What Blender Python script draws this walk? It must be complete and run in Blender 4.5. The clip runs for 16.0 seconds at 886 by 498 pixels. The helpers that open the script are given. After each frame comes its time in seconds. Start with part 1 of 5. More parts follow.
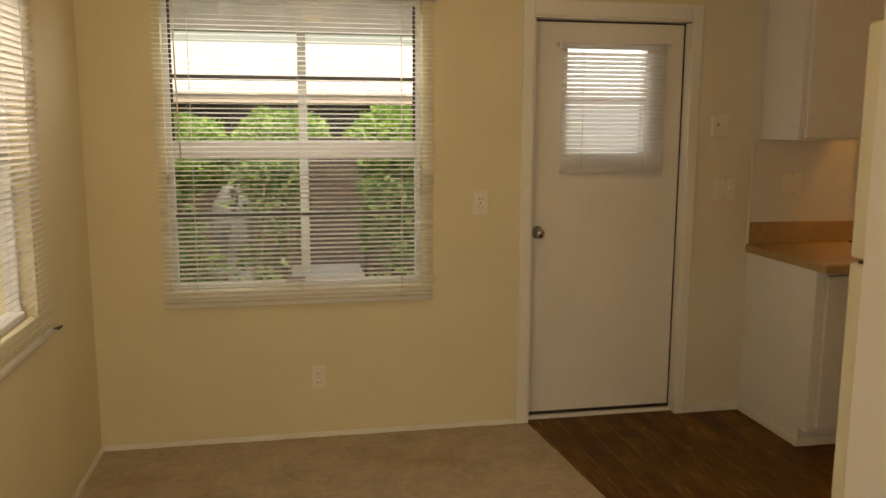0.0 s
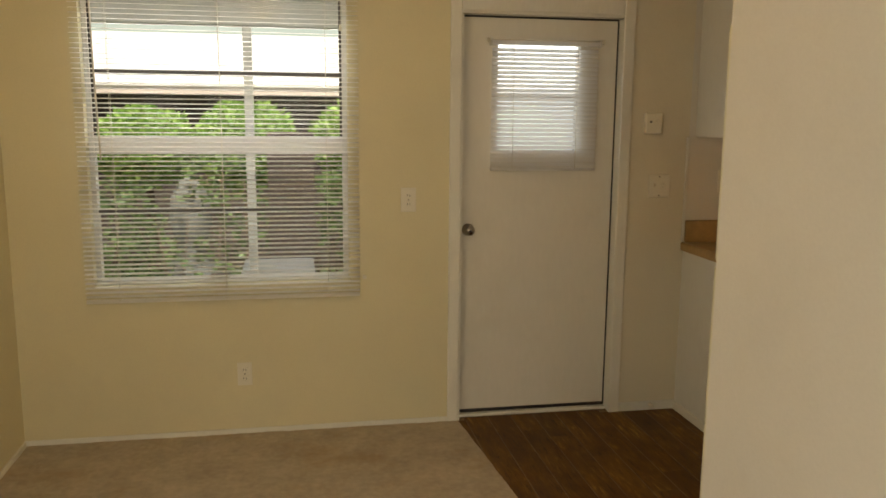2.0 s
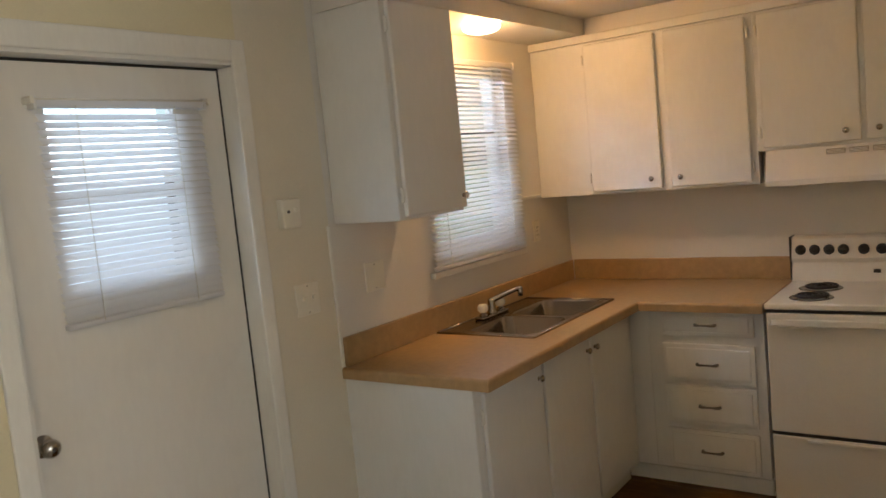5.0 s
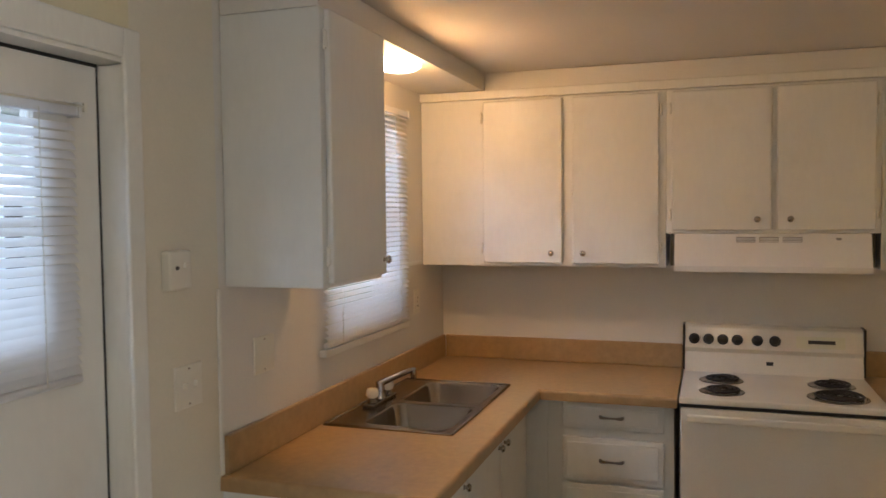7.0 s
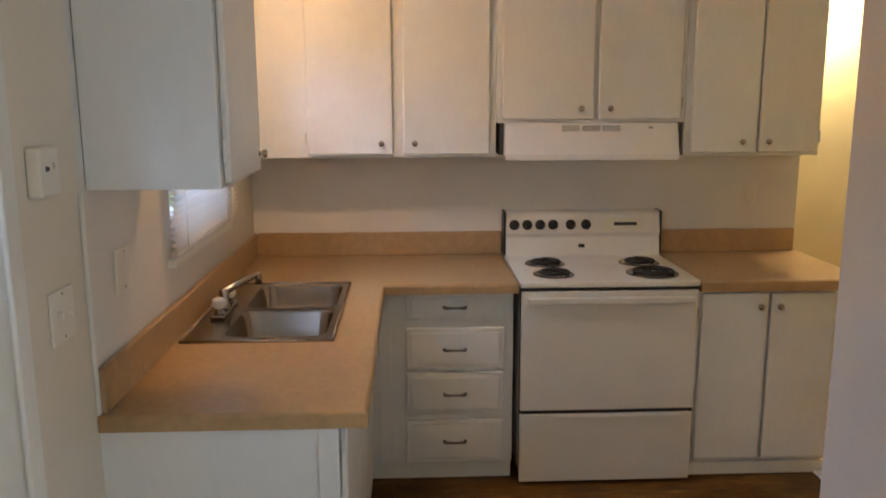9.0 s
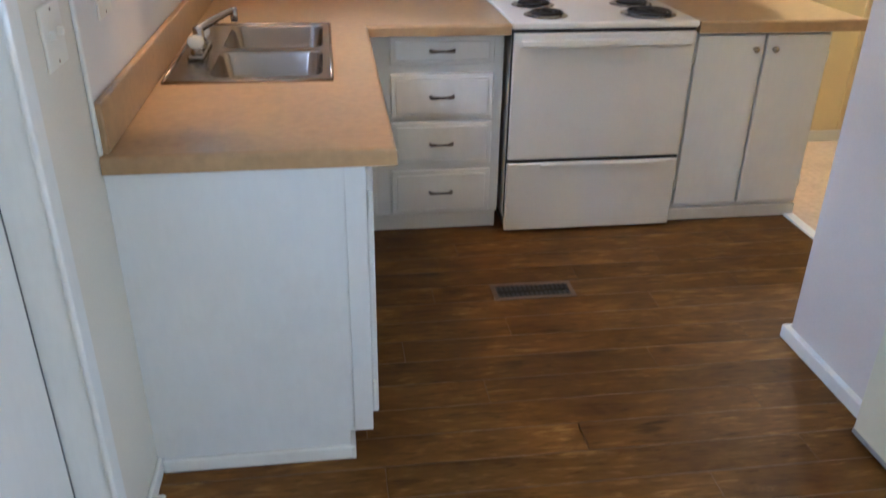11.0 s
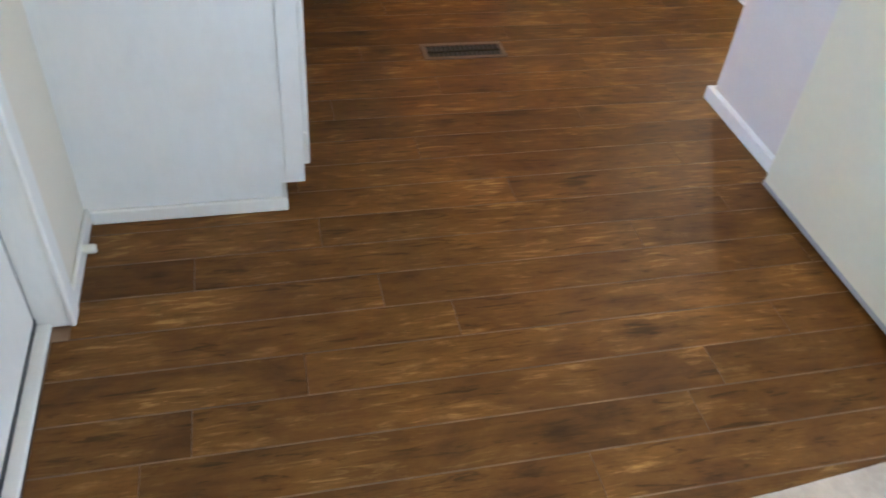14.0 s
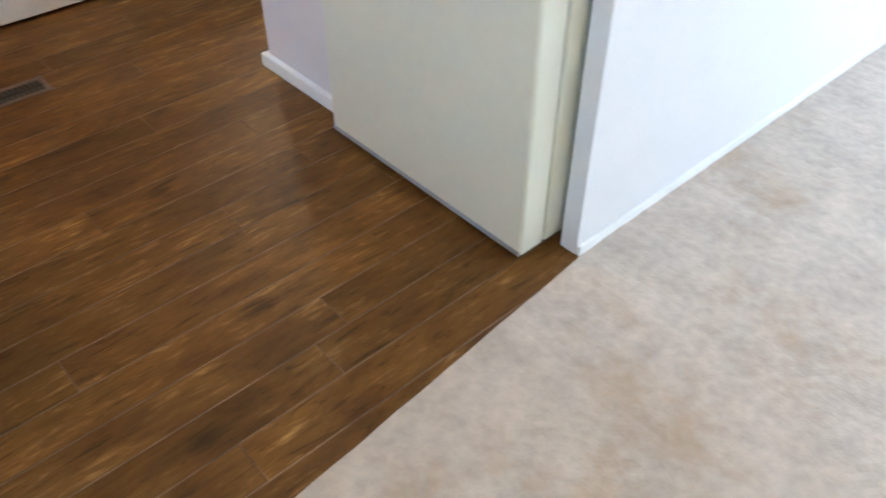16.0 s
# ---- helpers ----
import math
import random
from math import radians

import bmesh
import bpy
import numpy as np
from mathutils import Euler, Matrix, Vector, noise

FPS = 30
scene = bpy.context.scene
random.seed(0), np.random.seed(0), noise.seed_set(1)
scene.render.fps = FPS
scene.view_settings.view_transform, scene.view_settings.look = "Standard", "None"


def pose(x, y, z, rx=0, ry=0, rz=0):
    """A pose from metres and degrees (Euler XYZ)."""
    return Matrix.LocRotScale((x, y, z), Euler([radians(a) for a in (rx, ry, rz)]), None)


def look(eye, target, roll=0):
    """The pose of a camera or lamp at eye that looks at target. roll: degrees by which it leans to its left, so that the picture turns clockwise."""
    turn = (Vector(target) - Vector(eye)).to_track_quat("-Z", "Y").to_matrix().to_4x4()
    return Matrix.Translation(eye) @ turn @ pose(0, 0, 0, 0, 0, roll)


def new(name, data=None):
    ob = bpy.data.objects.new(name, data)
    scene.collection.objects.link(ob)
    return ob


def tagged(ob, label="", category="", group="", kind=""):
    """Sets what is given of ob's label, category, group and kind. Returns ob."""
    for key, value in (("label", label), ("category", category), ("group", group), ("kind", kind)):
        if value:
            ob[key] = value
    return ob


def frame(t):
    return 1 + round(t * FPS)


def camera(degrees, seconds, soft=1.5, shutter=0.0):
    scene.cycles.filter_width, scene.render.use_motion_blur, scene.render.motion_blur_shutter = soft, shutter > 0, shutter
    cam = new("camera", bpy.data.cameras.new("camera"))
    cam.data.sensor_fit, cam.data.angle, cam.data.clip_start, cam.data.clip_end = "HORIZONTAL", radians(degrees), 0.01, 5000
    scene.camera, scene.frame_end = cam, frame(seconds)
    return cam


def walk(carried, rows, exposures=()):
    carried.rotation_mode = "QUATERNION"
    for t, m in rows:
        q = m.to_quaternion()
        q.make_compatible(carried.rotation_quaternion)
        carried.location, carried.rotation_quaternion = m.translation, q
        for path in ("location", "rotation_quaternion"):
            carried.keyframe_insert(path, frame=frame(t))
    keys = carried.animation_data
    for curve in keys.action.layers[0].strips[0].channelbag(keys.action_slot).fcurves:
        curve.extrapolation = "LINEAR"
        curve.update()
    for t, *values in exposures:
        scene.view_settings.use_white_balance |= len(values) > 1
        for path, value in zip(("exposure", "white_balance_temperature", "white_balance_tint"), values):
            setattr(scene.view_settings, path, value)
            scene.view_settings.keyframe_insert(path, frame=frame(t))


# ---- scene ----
cam = camera(58.0, 16.0, shutter=0.4)
PATH = [
    (0, (-0.054, -0.121, 1.52), (0.317, 1.821, 1.215), 0.2),
    (0.5, (-0.071, -0.268, 1.511), (0.344, 1.667, 1.218), -0.9),
    (1, (0.026, -0.336, 1.519), (0.518, 1.575, 1.195), -1.5),
    (1.5, (0.213, -0.309, 1.524), (0.611, 1.627, 1.22), 0.3),
    (2, (0.322, -0.167, 1.544), (0.68, 1.773, 1.219), 0.5),
    (2.5, (0.265, 0.133, 1.596), (0.839, 2.029, 1.323), -0.9),
    (3, (0.226, 0.448, 1.583), (0.91, 2.303, 1.284), -0.9),
    (3.5, (0.244, 0.798, 1.601), (1.141, 2.569, 1.358), 0.1),
    (4, (0.144, 1.113, 1.593), (1.413, 2.636, 1.33), -1.9),
    (4.2, (0.094, 1.22, 1.605), (1.47, 2.65, 1.356), -3.1),
    (6.3, (0.172, 2.096, 1.648), (1.989, 2.917, 1.485), -2.3),
    (6.5, (0.207, 2.166, 1.653), (2.051, 2.925, 1.503), -1.4),
    (7, (0.343, 2.333, 1.668), (2.236, 2.97, 1.576), -0.6),
    (7.5, (0.391, 2.477, 1.661), (2.344, 2.882, 1.518), -0.3),
    (8, (0.36, 2.677, 1.67), (2.348, 2.809, 1.498), -2.5),
    (8.2, (0.353, 2.731, 1.679), (2.342, 2.818, 1.484), -1.6),
    (10.3, (0.585, 3.119, 1.573), (2.444, 2.811, 0.901), -0.1),
    (10.5, (0.58, 3.137, 1.551), (2.417, 2.857, 0.811), -0.3),
    (11, (0.561, 3.16, 1.537), (2.325, 2.909, 0.63), 0.9),
    (11.5, (0.558, 3.195, 1.5), (2.235, 3.008, 0.426), 0.8),
    (12, (0.553, 3.227, 1.472), (2.142, 3.109, 0.263), 1.4),
    (12.5, (0.543, 3.241, 1.448), (2.037, 3.134, 0.122), 3.4),
    (13, (0.537, 3.236, 1.438), (2.002, 3.074, 0.086), 5.3),
    (13.5, (0.534, 3.218, 1.439), (1.991, 2.983, 0.089), 5.2),
    (14, (0.525, 3.193, 1.447), (1.959, 2.785, 0.114), 5.5),
    (14.5, (0.502, 3.159, 1.458), (1.883, 2.546, 0.148), 5.0),
    (15, (0.473, 3.107, 1.47), (1.763, 2.333, 0.152), 3.5),
    (15.5, (0.432, 3.013, 1.482), (1.629, 2.124, 0.149), 0.7),
    (16, (0.37, 2.914, 1.48), (1.464, 1.921, 0.131), 0.1),
]
walk(cam, [(t, look(eye, target, roll)) for t, eye, target, roll in PATH],
     [(0, 0.18, 9600, 16), (1.5, 0.27, 9200, 13), (2.5, 0.36, 7350, 9), (3.5, 0.50, 6500, 9), (6.5, 0.75, 5600, 12), (8.2, 0.76, 5450, 12), (10.5, 1.58, 4530, 11), (11.5, 1.78, 4280, 10), (12.5, 1.95, 4450, 10), (14, 2.24, 4500, 10), (15, 2.28, 4780, 11), (16, 2.02, 4620, 11)])

# ---- light ----
world = bpy.data.worlds.new("sky")
scene.world = world
world.use_nodes = True
wn = world.node_tree.nodes
sky = wn.new("ShaderNodeTexSky")
sky.sky_type = "NISHITA"
sky.sun_disc = False
sky.sun_elevation = radians(52)
sky.sun_rotation = radians(176)
sky.air_density, sky.dust_density = 1.2, 3.0
wn["Background"].inputs["Strength"].default_value = 0.15
world.node_tree.links.new(sky.outputs[0], wn["Background"].inputs["Color"])


def lamp(name, kind, energy, color, m, **settings):
    data = bpy.data.lights.new(name, kind)
    data.energy, data.color = energy, color
    if "size" in settings:
        data.shape, data.size, data.size_y = "RECTANGLE", settings["size"], settings["size_y"]
    if "radius" in settings:
        data.shadow_soft_size = settings["radius"]
    if "angle" in settings:
        data.angle = settings["angle"]
    ob = new(name, data)
    ob.matrix_world = m
    return ob


SUN = lamp("sun", "SUN", 5.0, (1.0, 0.98, 0.965), look((0, 0, 10), (-0.4, 4.3, 0)), angle=radians(12))
DAY = (0.95, 0.95, 0.94)
COOL = (0.74, 0.85, 1.0)
WARM = (1.0, 0.63, 0.28)
LX = -0.955          # face of the dining side wall
# South and west lamps fill two unseen windows added to light the rooms.
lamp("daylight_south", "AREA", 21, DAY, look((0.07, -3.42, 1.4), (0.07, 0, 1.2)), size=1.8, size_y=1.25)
lamp("daylight_west", "AREA", 15, DAY, look((-1.03, -1.0, 1.4), (2, -1.0, 0.9)), size=2.5, size_y=1.25)
lamp("daylight_door", "AREA", 1.0, COOL, look((1.52, 3.86, 1.645), (1.52, 0, 1.645)), size=0.46, size_y=0.56)
# Three lamps added outside, above the view, to brighten blinds and kitchen.
lamp("daylight_sink", "AREA", 12, COOL, look((3.35, 4.12, 2.262), (3.35, 3.85, 1.5)), size=0.72, size_y=0.4)
lamp("daylight_side", "AREA", 12, DAY, look((LX - 0.48, 2.375, 2.42), (LX + 0.1, 2.375, 1.55)), size=1.05, size_y=0.5)
lamp("daylight_dining", "AREA", 17, COOL, look((-0.02, 4.12, 2.262), (-0.02, 3.85, 1.5)), size=1.3, size_y=0.4)
lamp("dining_bulb", "POINT", 6.0, WARM, pose(0.12, 2.2, 2.24), radius=0.07)
lamp("kitchen_bulb", "POINT", 13.0, (1.0, 0.47, 0.12), pose(3.17, 3.45, 2.212), radius=0.085)
lamp("hall_bulb", "POINT", 14, (1.0, 0.72, 0.36), pose(4.50, 0.75, 2.12), radius=0.06)


# ---- materials ----
def nodes_of(name):
    m = bpy.data.materials.new(name)
    m.use_nodes = True
    nt = m.node_tree
    return m, nt, nt.nodes["Principled BSDF"]


def node(nt, kind, **values):
    n = nt.nodes.new(kind)
    for key, value in values.items():
        n.inputs[key.replace("_", " ")].default_value = value
    return n


def rgb(c):
    return (c[0], c[1], c[2], 1)


def surface(name, color, rough=0.5, metal=0.0, vary=0.08, grain=60.0, blot=3.0, bump=0.15, depth=0.002, stretch=(1, 1, 1), dirt=None, dirt_amount=0.0, piece=0.0, coat=0.0):
    """Paint, metal, plastic or cloth: two scales of variation, fine relief, optional stains."""
    m, nt, bsdf = nodes_of(name)
    link = nt.links.new
    geo = nt.nodes.new("ShaderNodeNewGeometry")
    mapping = nt.nodes.new("ShaderNodeMapping")
    mapping.inputs["Scale"].default_value = stretch
    link(geo.outputs["Position"], mapping.inputs["Vector"])
    fine = node(nt, "ShaderNodeTexNoise", Scale=grain, Detail=4.0, Roughness=0.6)
    wide = node(nt, "ShaderNodeTexNoise", Scale=blot, Detail=3.0, Roughness=0.55)
    link(mapping.outputs[0], fine.inputs["Vector"])
    link(geo.outputs["Position"], wide.inputs["Vector"])
    add = nt.nodes.new("ShaderNodeMath")
    add.operation = "MULTIPLY_ADD"
    add.inputs[1].default_value = 0.5
    link(fine.outputs["Fac"], add.inputs[0])
    half = nt.nodes.new("ShaderNodeMath")
    half.operation = "MULTIPLY"
    half.inputs[1].default_value = 0.5
    link(wide.outputs["Fac"], half.inputs[0])
    link(half.outputs[0], add.inputs[2])
    ramp = nt.nodes.new("ShaderNodeMapRange")
    ramp.inputs["From Min"].default_value, ramp.inputs["From Max"].default_value = 0.3, 0.7
    ramp.inputs["To Min"].default_value, ramp.inputs["To Max"].default_value = 1 - vary, 1 + vary
    link(add.outputs[0], ramp.inputs["Value"])
    shade = nt.nodes.new("ShaderNodeVectorMath")
    shade.operation = "SCALE"
    shade.inputs[0].default_value = color
    link(ramp.outputs[0], shade.inputs["Scale"])
    out = shade.outputs[0]
    if piece:
        info = nt.nodes.new("ShaderNodeObjectInfo")
        pr = nt.nodes.new("ShaderNodeMapRange")
        pr.inputs["To Min"].default_value, pr.inputs["To Max"].default_value = 1 - piece, 1 + piece
        link(info.outputs["Random"], pr.inputs["Value"])
        again = nt.nodes.new("ShaderNodeVectorMath")
        again.operation = "SCALE"
        link(out, again.inputs[0])
        link(pr.outputs[0], again.inputs["Scale"])
        out = again.outputs[0]
    if dirt:
        spots = node(nt, "ShaderNodeTexNoise", Scale=1.7, Detail=6.0, Roughness=0.7)
        link(geo.outputs["Position"], spots.inputs["Vector"])
        cut = nt.nodes.new("ShaderNodeMapRange")
        cut.inputs["From Min"].default_value, cut.inputs["From Max"].default_value = 0.52, 0.75
        cut.inputs["To Max"].default_value = dirt_amount
        link(spots.outputs["Fac"], cut.inputs["Value"])
        mix = nt.nodes.new("ShaderNodeMix")
        mix.data_type = "RGBA"
        mix.inputs["B"].default_value = rgb(dirt)
        link(cut.outputs[0], mix.inputs["Factor"])
        link(out, mix.inputs[6])
        mix.inputs[7].default_value = rgb(dirt)
        out = mix.outputs[2]
    link(out, bsdf.inputs["Base Color"])
    rr = nt.nodes.new("ShaderNodeMapRange")
    rr.inputs["To Min"].default_value, rr.inputs["To Max"].default_value = max(0.03, rough - 0.045), min(1, rough + 0.045)
    link(wide.outputs["Fac"], rr.inputs["Value"])
    link(rr.outputs[0], bsdf.inputs["Roughness"])
    bsdf.inputs["Metallic"].default_value = metal
    bsdf.inputs["Coat Weight"].default_value = coat
    if bump:
        bp = node(nt, "ShaderNodeBump", Strength=bump, Distance=depth)
        link(fine.outputs["Fac"], bp.inputs["Height"])
        link(bp.outputs[0], bsdf.inputs["Normal"])
    return m


def wood_floor():
    """Dark brown laminate with grain along y, knots and streaks; each plank differs."""
    m, nt, bsdf = nodes_of("wood_plank")
    link = nt.links.new
    geo = nt.nodes.new("ShaderNodeNewGeometry")
    info = nt.nodes.new("ShaderNodeObjectInfo")
    shift = nt.nodes.new("ShaderNodeVectorMath")
    shift.operation = "SCALE"
    shift.inputs[0].default_value = (13.0, 29.0, 7.0)
    link(info.outputs["Random"], shift.inputs["Scale"])
    place = nt.nodes.new("ShaderNodeVectorMath")
    link(geo.outputs["Position"], place.inputs[0])
    link(shift.outputs[0], place.inputs[1])
    mapping = nt.nodes.new("ShaderNodeMapping")
    mapping.inputs["Scale"].default_value = (1.0, 0.13, 1.0)
    link(place.outputs[0], mapping.inputs["Vector"])
    streak = node(nt, "ShaderNodeTexNoise", Scale=30.0, Detail=8.0, Roughness=0.7, Distortion=0.5)
    link(mapping.outputs[0], streak.inputs["Vector"])
    mapping2 = nt.nodes.new("ShaderNodeMapping")
    mapping2.inputs["Scale"].default_value = (1.0, 0.48, 1.0)
    link(place.outputs[0], mapping2.inputs["Vector"])
    cloud = node(nt, "ShaderNodeTexNoise", Scale=8.0, Detail=5.0, Roughness=0.65, Distortion=0.35)
    link(mapping2.outputs[0], cloud.inputs["Vector"])
    tone = nt.nodes.new("ShaderNodeValToRGB")
    el = tone.color_ramp.elements
    el[0].position, el[0].color = 0.29, (0.040, 0.0135, 0.0034, 1)
    el[1].position, el[1].color = 0.74, (0.232, 0.112, 0.018, 1)
    mid = el.new(0.5)
    mid.color = (0.119, 0.053, 0.0078, 1)
    mixv = nt.nodes.new("ShaderNodeMath")
    mixv.operation = "MULTIPLY_ADD"
    mixv.inputs[1].default_value = 0.44
    half = nt.nodes.new("ShaderNodeMath")
    half.operation = "MULTIPLY"
    half.inputs[1].default_value = 0.56
    link(cloud.outputs["Fac"], half.inputs[0])
    link(streak.outputs["Fac"], mixv.inputs[0])
    link(half.outputs[0], mixv.inputs[2])
    link(mixv.outputs[0], tone.inputs["Fac"])
    # short pale flecks along the grain
    mapping4 = nt.nodes.new("ShaderNodeMapping")
    mapping4.inputs["Scale"].default_value = (1.0, 0.12, 1.0)
    link(place.outputs[0], mapping4.inputs["Vector"])
    fleck = node(nt, "ShaderNodeTexNoise", Scale=62.0, Detail=5.0, Roughness=0.65, Distortion=0.6)
    link(mapping4.outputs[0], fleck.inputs["Vector"])
    fcut = nt.nodes.new("ShaderNodeMapRange")
    fcut.inputs["From Min"].default_value, fcut.inputs["From Max"].default_value = 0.53, 0.68
    link(fleck.outputs["Fac"], fcut.inputs["Value"])
    area = nt.nodes.new("ShaderNodeMapRange")
    area.inputs["From Min"].default_value, area.inputs["From Max"].default_value = 0.46, 0.66
    area.inputs["To Max"].default_value = 0.85
    link(cloud.outputs["Fac"], area.inputs["Value"])
    famt = nt.nodes.new("ShaderNodeMath")
    famt.operation = "MULTIPLY"
    link(fcut.outputs[0], famt.inputs[0])
    link(area.outputs[0], famt.inputs[1])
    pale = nt.nodes.new("ShaderNodeMix")
    pale.data_type = "RGBA"
    pale.inputs[7].default_value = (0.38, 0.225, 0.055, 1)
    link(famt.outputs[0], pale.inputs[0])
    link(tone.outputs["Color"], pale.inputs[6])
    # knots
    vor = node(nt, "ShaderNodeTexVoronoi", Scale=2.2)
    vor.voronoi_dimensions = "2D"
    mapping3 = nt.nodes.new("ShaderNodeMapping")
    mapping3.inputs["Scale"].default_value = (1.0, 0.62, 1.0)
    link(place.outputs[0], mapping3.inputs["Vector"])
    bend = nt.nodes.new("ShaderNodeVectorMath")
    bend.operation = "MULTIPLY_ADD"
    bend.inputs[1].default_value = (0.10, 0.10, 0.10)
    link(fleck.outputs["Color"], bend.inputs[0])
    link(mapping3.outputs[0], bend.inputs[2])
    link(bend.outputs[0], vor.inputs["Vector"])
    knot = nt.nodes.new("ShaderNodeMapRange")
    knot.inputs["From Min"].default_value, knot.inputs["From Max"].default_value = 0.02, 0.080
    knot.inputs["To Min"].default_value, knot.inputs["To Max"].default_value = 0.48, 1.0
    link(vor.outputs["Distance"], knot.inputs["Value"])
    pr = nt.nodes.new("ShaderNodeMapRange")
    pr.inputs["To Min"].default_value, pr.inputs["To Max"].default_value = 0.82, 1.18
    link(info.outputs["Random"], pr.inputs["Value"])
    both = nt.nodes.new("ShaderNodeMath")
    both.operation = "MULTIPLY"
    # short dark pores
    pore = nt.nodes.new("ShaderNodeMapRange")
    pore.inputs["From Min"].default_value, pore.inputs["From Max"].default_value = 0.33, 0.43
    pore.inputs["To Min"].default_value, pore.inputs["To Max"].default_value = 0.5, 1.0
    link(fleck.outputs["Fac"], pore.inputs["Value"])
    dark = nt.nodes.new("ShaderNodeMath")
    dark.operation = "MULTIPLY"
    link(knot.outputs[0], dark.inputs[0])
    link(pore.outputs[0], dark.inputs[1])
    link(dark.outputs[0], both.inputs[0])
    link(pr.outputs[0], both.inputs[1])
    shade = nt.nodes.new("ShaderNodeVectorMath")
    shade.operation = "SCALE"
    link(pale.outputs[2], shade.inputs[0])
    link(both.outputs[0], shade.inputs["Scale"])
    link(shade.outputs[0], bsdf.inputs["Base Color"])
    rr = nt.nodes.new("ShaderNodeMapRange")
    rr.inputs["To Min"].default_value, rr.inputs["To Max"].default_value = 0.42, 0.62
    link(streak.outputs["Fac"], rr.inputs["Value"])
    link(rr.outputs[0], bsdf.inputs["Roughness"])
    bsdf.inputs["Specular IOR Level"].default_value = 0.22
    bp = node(nt, "ShaderNodeBump", Strength=0.25, Distance=0.001)
    link(streak.outputs["Fac"], bp.inputs["Height"])
    link(bp.outputs[0], bsdf.inputs["Normal"])
    return m


def glass(name):
    m, nt, bsdf = nodes_of(name)
    bsdf.inputs["Base Color"].default_value = (0.96, 0.98, 0.97, 1)
    bsdf.inputs["Roughness"].default_value = 0.02
    bsdf.inputs["Transmission Weight"].default_value = 1.0
    bsdf.inputs["IOR"].default_value = 1.2
    return m


def glow(name, color, strength):
    m, nt, bsdf = nodes_of(name)
    bsdf.inputs["Base Color"].default_value = (0.9, 0.87, 0.8, 1)
    bsdf.inputs["Roughness"].default_value = 0.3
    bsdf.inputs["Emission Color"].default_value = rgb(color)
    bsdf.inputs["Emission Strength"].default_value = strength
    return m


def thin_white(name, color):
    """Slats: white plastic-coated strips that let some light through."""
    m, nt, bsdf = nodes_of(name)
    link = nt.links.new
    bsdf.inputs["Base Color"].default_value = rgb(color)
    bsdf.inputs["Roughness"].default_value = 0.45
    trans = node(nt, "ShaderNodeBsdfTranslucent", Color=rgb(color))
    mix = nt.nodes.new("ShaderNodeMixShader")
    mix.inputs[0].default_value = 0.48
    link(bsdf.outputs[0], mix.inputs[1])
    link(trans.outputs[0], mix.inputs[2])
    link(mix.outputs[0], nt.nodes["Material Output"].inputs["Surface"])
    return m


def leaf_mat(name, a, b):
    m, nt, bsdf = nodes_of(name)
    link = nt.links.new
    geo = nt.nodes.new("ShaderNodeNewGeometry")
    tone = nt.nodes.new("ShaderNodeValToRGB")
    tone.color_ramp.elements[0].color, tone.color_ramp.elements[1].color = rgb(a), rgb(b)
    link(geo.outputs["Random Per Island"], tone.inputs["Fac"])
    link(tone.outputs[0], bsdf.inputs["Base Color"])
    bsdf.inputs["Roughness"].default_value = 0.5
    trans = nt.nodes.new("ShaderNodeBsdfTranslucent")
    link(tone.outputs[0], trans.inputs["Color"])
    mix = nt.nodes.new("ShaderNodeMixShader")
    mix.inputs[0].default_value = 0.35
    link(bsdf.outputs[0], mix.inputs[1])
    link(trans.outputs[0], mix.inputs[2])
    link(mix.outputs[0], nt.nodes["Material Output"].inputs["Surface"])
    return m


WALL = surface("cream_wall_paint", (0.70, 0.645, 0.45), 0.62, vary=0.05, grain=140, blot=1.6, bump=0.12, depth=0.001, dirt=(0.55, 0.50, 0.38), dirt_amount=0.25)
KWALL = surface("pale_wall_paint", (0.70, 0.68, 0.63), 0.5, vary=0.05, grain=140, blot=2.0, bump=0.12, depth=0.001, dirt=(0.56, 0.53, 0.47), dirt_amount=0.25)
CREAM = surface("pale_cream_wall_paint", (0.71, 0.665, 0.545), 0.55, vary=0.05, grain=140, blot=1.8, bump=0.12, depth=0.001, dirt=(0.55, 0.51, 0.42), dirt_amount=0.25)
# Pale wall paint, toned down and warmed to stand for dimmer, warmer light.
DIMWALL = surface("dimmed_pale_wall_paint", (0.64, 0.60, 0.545), 0.5, vary=0.05, grain=140, blot=2.0, bump=0.12, depth=0.001, dirt=(0.52, 0.48, 0.42), dirt_amount=0.25)
YELLOW = surface("yellow_hall_paint", (0.74, 0.62, 0.33), 0.6, vary=0.05, grain=120, blot=1.5, bump=0.1, depth=0.001)
CEIL = surface("ceiling_paint", (0.70, 0.67, 0.62), 0.8, vary=0.05, grain=180, blot=1.0, bump=0.35, depth=0.002)
TRIM = surface("white_trim_paint", (0.76, 0.755, 0.70), 0.38, vary=0.05, grain=90, blot=5, bump=0.1, depth=0.001, stretch=(1, 1, 0.2), dirt=(0.55, 0.50, 0.42), dirt_amount=0.3)
DOORM = surface("white_door_paint", (0.74, 0.72, 0.66), 0.4, vary=0.035, grain=45, blot=2.2, bump=0.06, depth=0.0008, stretch=(1, 1, 0.3), dirt=(0.56, 0.52, 0.44), dirt_amount=0.3)
CAB = surface("white_cabinet_paint", (0.74, 0.745, 0.72), 0.36, vary=0.035, grain=45, blot=3.0, bump=0.08, depth=0.0008, stretch=(1, 1, 0.3), dirt=(0.52, 0.50, 0.45), dirt_amount=0.3)
